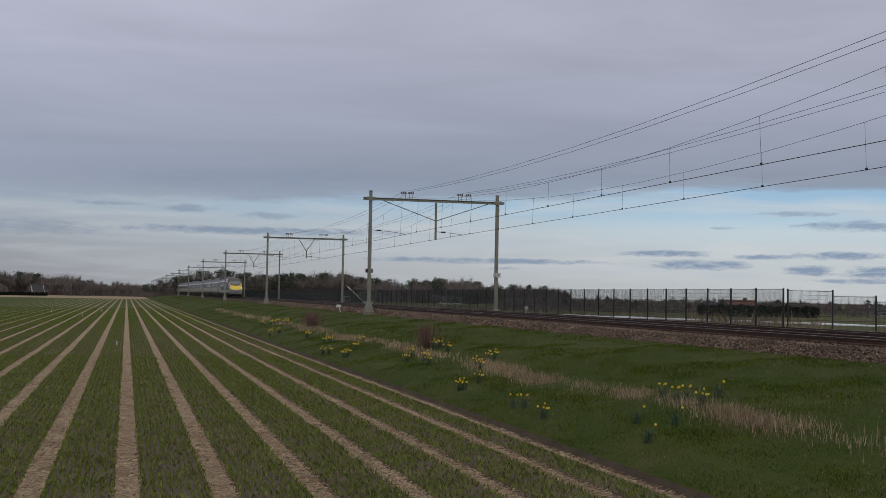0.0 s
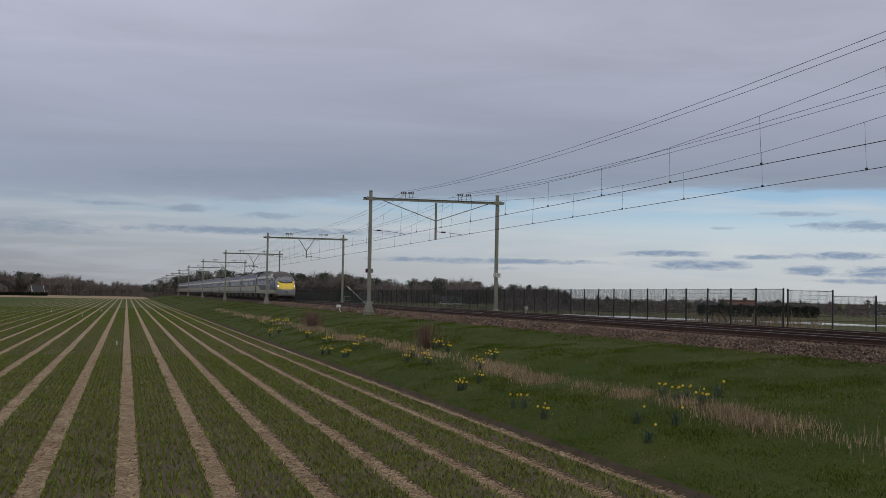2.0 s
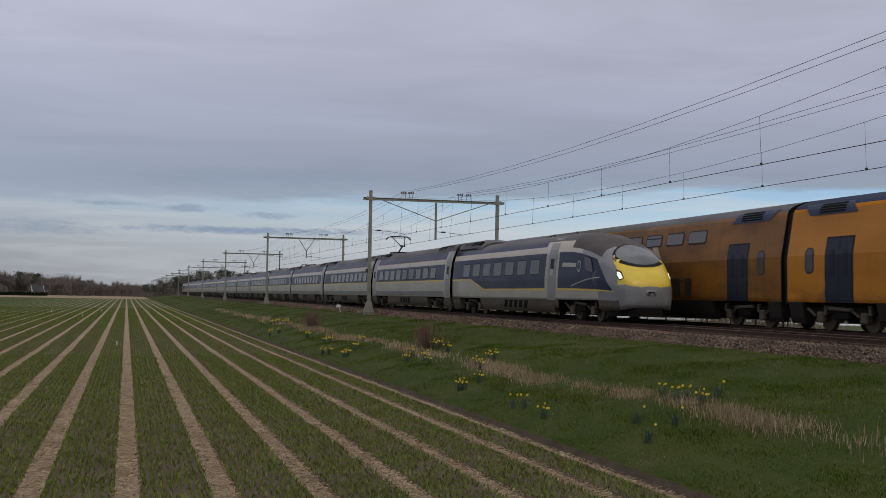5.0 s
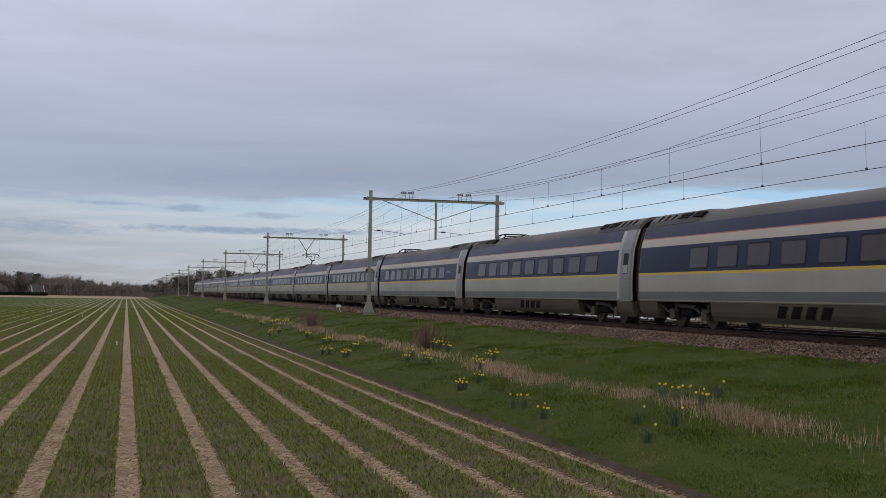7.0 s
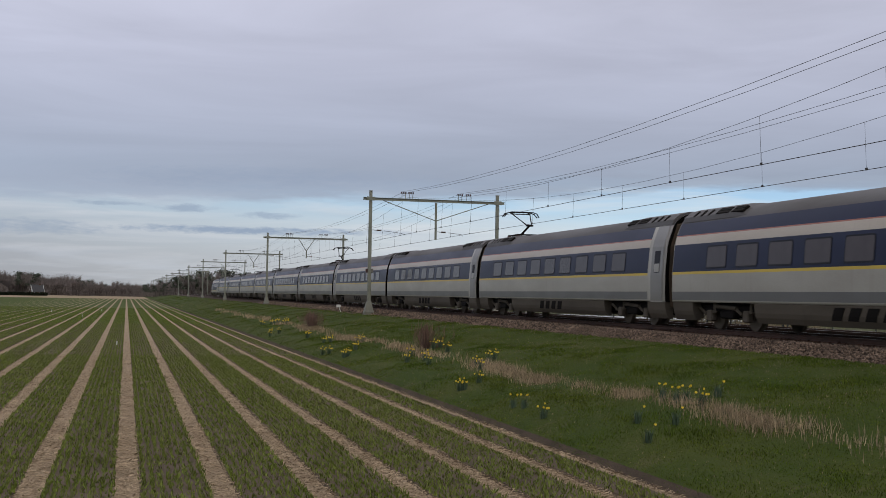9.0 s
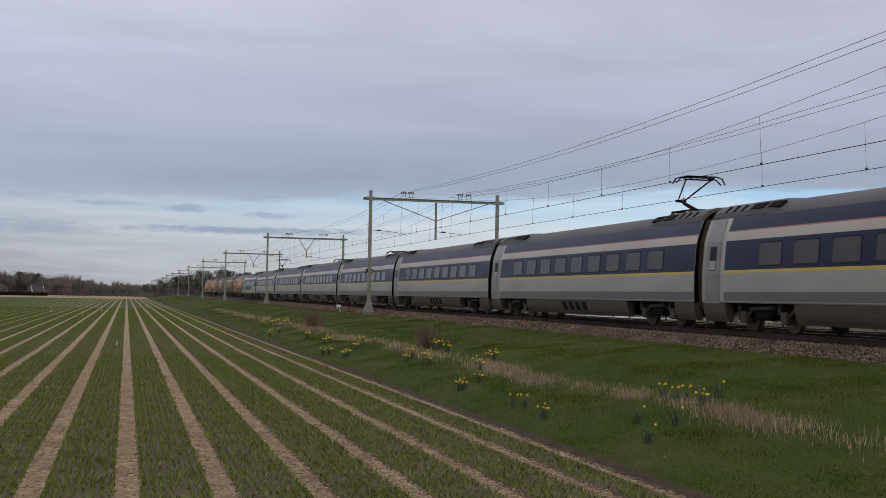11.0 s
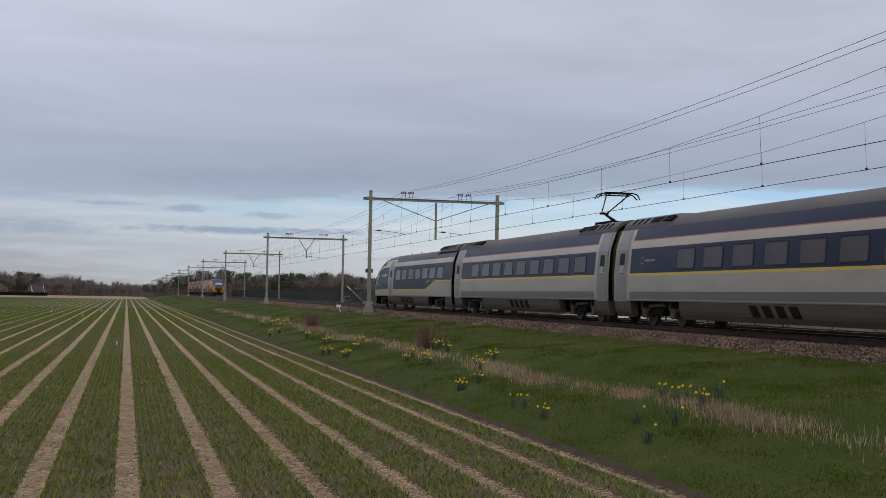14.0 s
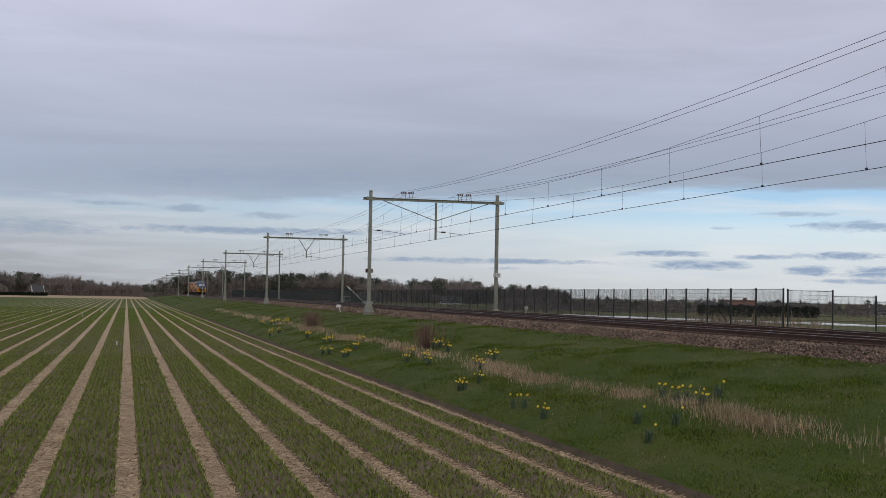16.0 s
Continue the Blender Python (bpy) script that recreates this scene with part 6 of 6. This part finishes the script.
def woods(name, label, spots, crown):
    """spots: x, y, z, height, kind."""
    V, F, I, o = [], [], [], 0
    for x, y, z, h, kind in spots:
        v, f, i = TREES[kind][RNG.integers(4)]
        a = RNG.uniform(0, 6.28)
        c, s = math.cos(a), math.sin(a)
        w = h * RNG.uniform(0.85, 1.25) * (1.0 if kind != "bush" else 1.6)
        q = np.stack([(v[:, 0] * c - v[:, 1] * s) * w + x, (v[:, 0] * s + v[:, 1] * c) * w + y, v[:, 2] * h + z], 1)
        V.append(q), F.append(f + o), I.append(np.where(i == 0, 0, {"bare": 1, "pine": 2, "bush": 1}[kind]))
        o += len(v)
    me = big_mesh(name, np.concatenate(V), np.concatenate(F), [M["bark"], M["twig"], M["pine"]], np.concatenate(I))
    return stuff(name, label, "woodland", me)


def belt(u0, u1, d0, d1, n, tops, pines=0.2, base=0.75, bushes=0.35):
    """Trees between two bearings; tops gives the skyline as (bearing, height)."""
    out = []
    for k in range(n):
        u = u0 + (u1 - u0) * RNG.random()
        d = d0 + (d1 - d0) * RNG.random()
        x, y = view_place(u, d)
        h = 1.14 * interp(tops, u) * d / ((d0 + d1) / 2)
        kind = "bush" if RNG.random() < bushes else ("pine" if RNG.random() < pines else "bare")
        h *= RNG.uniform(0.3, 0.6) if kind == "bush" else RNG.uniform(0.72, 1.04)
        out.append((x, y, base, h, kind))
    return out


def px(u):
    return (u - 784) / 784


woods("far_wood", "brown leafless winter wood beyond the field", belt(px(-60), px(255), 640, 720, 620, ((px(-60), 11.0), (px(60), 10.6), (px(130), 9.8), (px(160), 7.6), (px(190), 6.2), (px(205), 7.2), (px(225), 6.6), (px(260), 7.0)), 0.04, 0.0), 0)
woods("wood_behind_tracks", "dark mixed wood of pines and bare trees behind the tracks", belt(px(255), px(640), 470, 560, 460, ((px(255), 5.0), (px(290), 6.0), (px(340), 9.0), (px(385), 10.4), (px(430), 9.6), (px(500), 9.3), (px(560), 9.8), (px(640), 9.2)), 0.25) + belt(px(640), px(1010), 420, 500, 420, ((px(640), 8.4), (px(720), 6.8), (px(760), 7.8), (px(830), 8.2), (px(880), 6.2), (px(960), 6.6), (px(990), 5.6), (px(1010), 4.2)), 0.22), 0)
woods("distant_scrub", "low brown leafless scrub beyond the far fields", belt(px(880), px(1720), 225, 330, 1150, ((px(880), 2.2), (px(1000), 2.5), (px(1080), 2.7), (px(1180), 2.4), (px(1240), 2.8), (px(1400), 2.5), (px(1480), 2.4), (px(1720), 2.5)), 0.06, bushes=0.6) + belt(px(1390), px(1450), 300, 310, 12, ((px(1390), 2.6), (px(1450), 2.6)), 0.0, bushes=0.1), 0)
woods("wood_to_the_side", "bare trees closing the fields round about", belt(-4.2, px(-60), 560, 700, 60, ((-4.2, 9), (-1, 9)), 0.1, 0.0) + belt(px(1700), 4.2, 560, 700, 60, ((1.2, 6), (4.2, 8)), 0.1), 0)


def build_tree(x, y, h, seed):
    """A single spreading bare tree."""
    r = random.Random(seed)
    t = thing("bare_tree", "large spreading leafless tree behind the fence", "tree", at=pose(x, y, 0.75))
    trunk, twigs = Shape(), Shape()
    trunk.tube([(0, 0, -0.1), (0.05, 0, h * 0.2), (0, 0.05, h * 0.38)], h * 0.032, 8, 0, h * 0.022)

    def grow(p, d, l, rad, level):
        q = p + d * l
        (trunk if level < 2 else twigs).tube([p, (p + q) / 2 + Vector((r.gauss(0, 0.04), r.gauss(0, 0.04), r.gauss(0, 0.03))) * l, q], rad, 5 if level < 2 else 3, 0, rad * 0.6)
        if level < 4:
            for k in range(5 if level == 0 else 4):
                e = (d + Vector((r.gauss(0, 0.6), r.gauss(0, 0.6), r.gauss(0.08, 0.35)))).normalized()
                grow(p + d * l * r.uniform(0.5, 1.0), e, l * r.uniform(0.5, 0.78), rad * 0.66, level + 1)
    for k in range(6):
        a = 6.283 * k / 6 + r.uniform(-0.3, 0.3)
        grow(Vector((0, 0, h * r.uniform(0.28, 0.38))), Vector((math.cos(a), math.sin(a), r.uniform(0.6, 1.3))).normalized(), h * 0.26, h * 0.012, 0)
    part("trunk", trunk.done("trunk", M["bark"]), t)
    part("crown", twigs.done("crown", M["twig"]), t, "open crown of bare twigs")


build_tree(56.5, 326.2, 10.4, 4)


def build_house(x, y, z, turn, w, d, eave, ridge, wall, roof, trim, label, windows=2):
    """A plain house: ridge along its own x axis, gables at both ends."""
    h = thing("house", label, "house", at=pose(x, y, z, 0, 0, turn))
    b = Shape().box(-w / 2, w / 2, -d / 2, d / 2, -0.3, eave)
    for sx in (-1, 1):
        g = sx * (w / 2 - 0.15)
        b.rings([[(g + e, -d / 2, eave), (g + e, d / 2, eave), (g + e, 0, ridge)] for e in (-0.15, 0.15)])
    part("wall", b.done("wall", wall), h)
    r = Shape()
    for sy in (-1, 1):
        r.rings([[(xx, sy * (d / 2 + 0.4), eave - 0.25), (xx, sy * (d / 2 + 0.4), eave - 0.1), (xx, 0, ridge + 0.2), (xx, 0, ridge)] for xx in (-w / 2 - 0.3, w / 2 + 0.3)])
    roof_ob = part("roof", r.done("roof", roof), h)
    if trim:
        for sx in (-1, 1):
            for sy in (-1, 1) if trim is True else (-1,):
                part("gable_trim", Shape().bar((sx * (w / 2 + 0.34), sy * (d / 2 + 0.4), eave - 0.2), (sx * (w / 2 + 0.34), 0, ridge + 0.12), 0.12, 0.24).done("gable_trim", M["white"]), h, "white gable board")
    part("chimney", Shape().box(w * 0.2, w * 0.2 + 0.7, -0.3, 0.4, ridge - 0.6, ridge + 0.7, 0, 0.05).done("chimney", M["brick"]), h)
    for sx in range(windows):
        cx = -w / 2 + w * (sx + 0.5) / windows
        wn = part("window", Shape().box(cx - 0.75, cx + 0.75, -d / 2 - 0.05, -d / 2 + 0.1, eave * 0.3, eave * 0.8).done("window", M["white"]), h)
        part("pane", Shape().box(cx - 0.62, cx + 0.62, -d / 2 - 0.07, -d / 2 + 0.05, eave * 0.3 + 0.12, eave * 0.8 - 0.12).done("pane", M["pane"]), wn)
    for sx in (-1, 1):
        wn = part("window", Shape().box(sx * (w / 2 + 0.03) - 0.05, sx * (w / 2 + 0.03) + 0.05, -0.8, 0.8, eave * 0.9, eave * 0.9 + 1.2).done("window", M["white"]), h)
        part("pane", Shape().box(sx * (w / 2 + 0.05) - 0.05, sx * (w / 2 + 0.05) + 0.05, -0.65, 0.65, eave * 0.9 + 0.12, eave * 0.9 + 1.08).done("pane", M["pane"]), wn)
    return h


build_house(52.6, 300.5, 0.75, 80, 8, 7.2, 0.9, 4.3, M["slate_roof"], M["slate_roof"], "one", "dark gabled barn with white gable boards")
build_house(96.5, 367.0, 0.75, -10, 6.5, 4, 1.1, 2.4, M["white"], M["slate_roof"], False, "white house with dark roof before the wood", 3)
build_house(60.8, 322.0, 0.75, -10, 6, 4, 1.4, 2.2, M["white"], M["slate_roof"], False, "small white outbuilding behind the fence")
build_house(124.5, 237.0, 0.75, -20, 7.2, 6.0, 0.7, 2.6, M["brick"], M["roof_tile"], True, "low house with orange tiled roof behind a hedge", 2)
build_house(-41.0, 612, 0.0, 20, 5, 5.0, 2.0, 5.0, M["brick"], M["slate_roof"], True, "farmhouse with steep dark roof and white gable boards", 2)
build_house(112, 222, 0.75, -25, 5, 3, 1.3, 2.0, M["white"], M["slate_roof"], False, "low white shed among distant scrub", 3)
build_house(146.5, 214, 0.75, -30, 9, 4, 1.1, 1.7, M["white"], M["slate_roof"], False, "long low white glasshouse among distant scrub", 5)
build_house(160, 216, 0.75, -30, 7, 4, 1.2, 1.8, M["white"], M["slate_roof"], False, "long low white glasshouse among distant scrub", 4)


def build_hedge(x0, y0, x1, y1, h, w, z=0.75):
    n = 9000
    t = RNG.random(n)
    d = Vector((x1 - x0, y1 - y0)).normalized()
    top = h * (0.85 + 0.15 * np.sin(t * 23) * np.sin(t * 57))
    off = RNG.uniform(-w / 2, w / 2, n)
    c = np.stack([x0 + (x1 - x0) * t - d.y * off, y0 + (y1 - y0) * t + d.x * off, z + top * np.sqrt(RNG.random(n))], 1)
    v = (c[:, None] + RNG.normal(0, 0.22, (n, 3, 3))).reshape(-1, 3)
    me = big_mesh("hedge", v, np.arange(n * 3).reshape(-1, 3), M["hedge"])
    thing("hedge", "tall dark evergreen hedge in front of the houses", "hedge", data=me, kind="stuff")


build_hedge(90.0, 184, 108.5, 179, 1.75, 2.0)
build_hedge(-62, 600, -36, 606, 1.6, 2.0, 0.0)


def build_cover():
    """A long sheet of white fleece, slightly domed."""
    s = Shape()
    a, b = Vector((86.0, 104.0)), Vector((55.0, 184.0))
    d = (b - a).normalized()
    n = Vector((d.y, -d.x))
    rings = []
    for k in range(25):
        c = a + (b - a) * k / 24
        lift = 0.04 * math.sin(k * 2.1)
        rings.append([(c.x + n.x * w, c.y + n.y * w, z) for w, z in ((-2.6, 0.70), (-2.5, 0.82 + lift), (0.0, 0.90 + lift), (2.5, 0.84 + lift), (2.6, 0.70))])
    s.rings(rings)
    thing("crop_cover", "long white fleece sheet laid over a far field", "crop cover", data=s.done("crop_cover", M["sheet"]))


build_cover()


# ---- small things by the line ----
def build_signs():
    p = thing("number_plate", "white plate with black figures on the gantry post", "sign", at=pose(POLE_R, FIRST - 0.2, 4.85))
    part("plate", Shape().box(-0.29, 0.29, -0.015, 0.015, -0.17, 0.17, 0, 0.01).done("plate", M["white"]), p)
    f = part("figures", text_mesh("275", 0.29), p, "black figures", pose(0, -0.02, 0, 90, 0, 0))
    b = thing("signal_box", "small dark cable boxes clamped on the gantry post", "cable box", at=pose(POLE_L, FIRST, 4.98))
    for sx in (-1, 1):
        part("box", Shape().box(sx * 0.20 - 0.085, sx * 0.20 + 0.085, -0.09, 0.09, -0.15, 0.15, 0, 0.03).done("box", M["insulator"] if sx < 0 else M["footing"]), b)
    m = thing("track_marker", "small white marker sign on a leaning stake by the ballast", "sign", at=pose(17.0, 101.0, 1.72))
    part("stake", Shape().bar((0.25, 0, -0.2), (0, 0, 0.5), 0.05, 0.05).done("stake", M["white"]), m)
    part("plate", Shape().box(-0.2, 0.16, -0.04, 0.02, 0.4, 0.62, 0, 0.02).done("plate", M["white"]), m)
    m = thing("track_marker", "small pale marker sign on a post behind the tracks", "sign", at=pose(27.6, 83.8, 1.95))
    part("stake", Shape().box(-0.03, 0.03, -0.03, 0.03, -0.1, 0.55).done("stake", M["concrete"]), m)
    part("plate", Shape().box(-0.13, 0.13, -0.02, 0.02, 0.4, 0.62, 0, 0.01).done("plate", M["concrete"]), m)
    for x, y, h in ((-0.45, 73.0, 0.28), (-4.8, 146.0, 0.5), (-10.0, 180.0, 0.4), (-3.5, 190.0, 0.4)):
        m = thing("field_stake", "thin white stake marking a row in the bulb field", "stake", "white stakes in the field", at=pose(x, y, 0.03))
        part("stake", Shape().box(-0.025, 0.025, -0.025, 0.025, -0.1, h, 0, 0.008).done("stake", M["white"]), m)
    v = thing("white_van", "small white van parked by the far hedge", "van", at=pose(-62.5, 596, 0.0, 0, 0, 80))
    s = Shape()
    s.rings([[(x, y, z) for y, z in ((-2.4, 0.4), (-2.4, 1.9), (1.0, 1.95), (1.6, 1.2), (2.4, 1.0), (2.4, 0.4))] for x in (-0.9, 0.9)])
    part("body", s.done("body", M["white"]), v)
    for sx in (-1, 1):
        part("side_window", Shape().box(sx * 0.9 - 0.02, sx * 0.9 + 0.02, 0.1, 1.1, 1.2, 1.7).done("side_window", M["pane"]), v)
        for y in (-1.5, 1.5):
            part("wheel", Shape().tube([(sx * 0.75, y, 0.33), (sx * 0.93, y, 0.33)], 0.33, 12).done("wheel", M["black"]), v)


build_signs()


def motions():
    joint = [(0.0, 263.6), (3.0, 148.1), (6.5, 13.5), (9.0, -83.1), (12.5, -217.6), (14.0, -275.9), (15.3, -325.6), (16.0, -352.3)]
    walk(EXPRESS, [(t, pose(NEAR, y - 25.725, RAIL)) for t, y in joint])
    walk(DOUBLE, [(t, pose(FAR, 48.72 + 39.15 * (t - 2.5), RAIL)) for t in (0.0, 8.0, 16.0)])


motions()
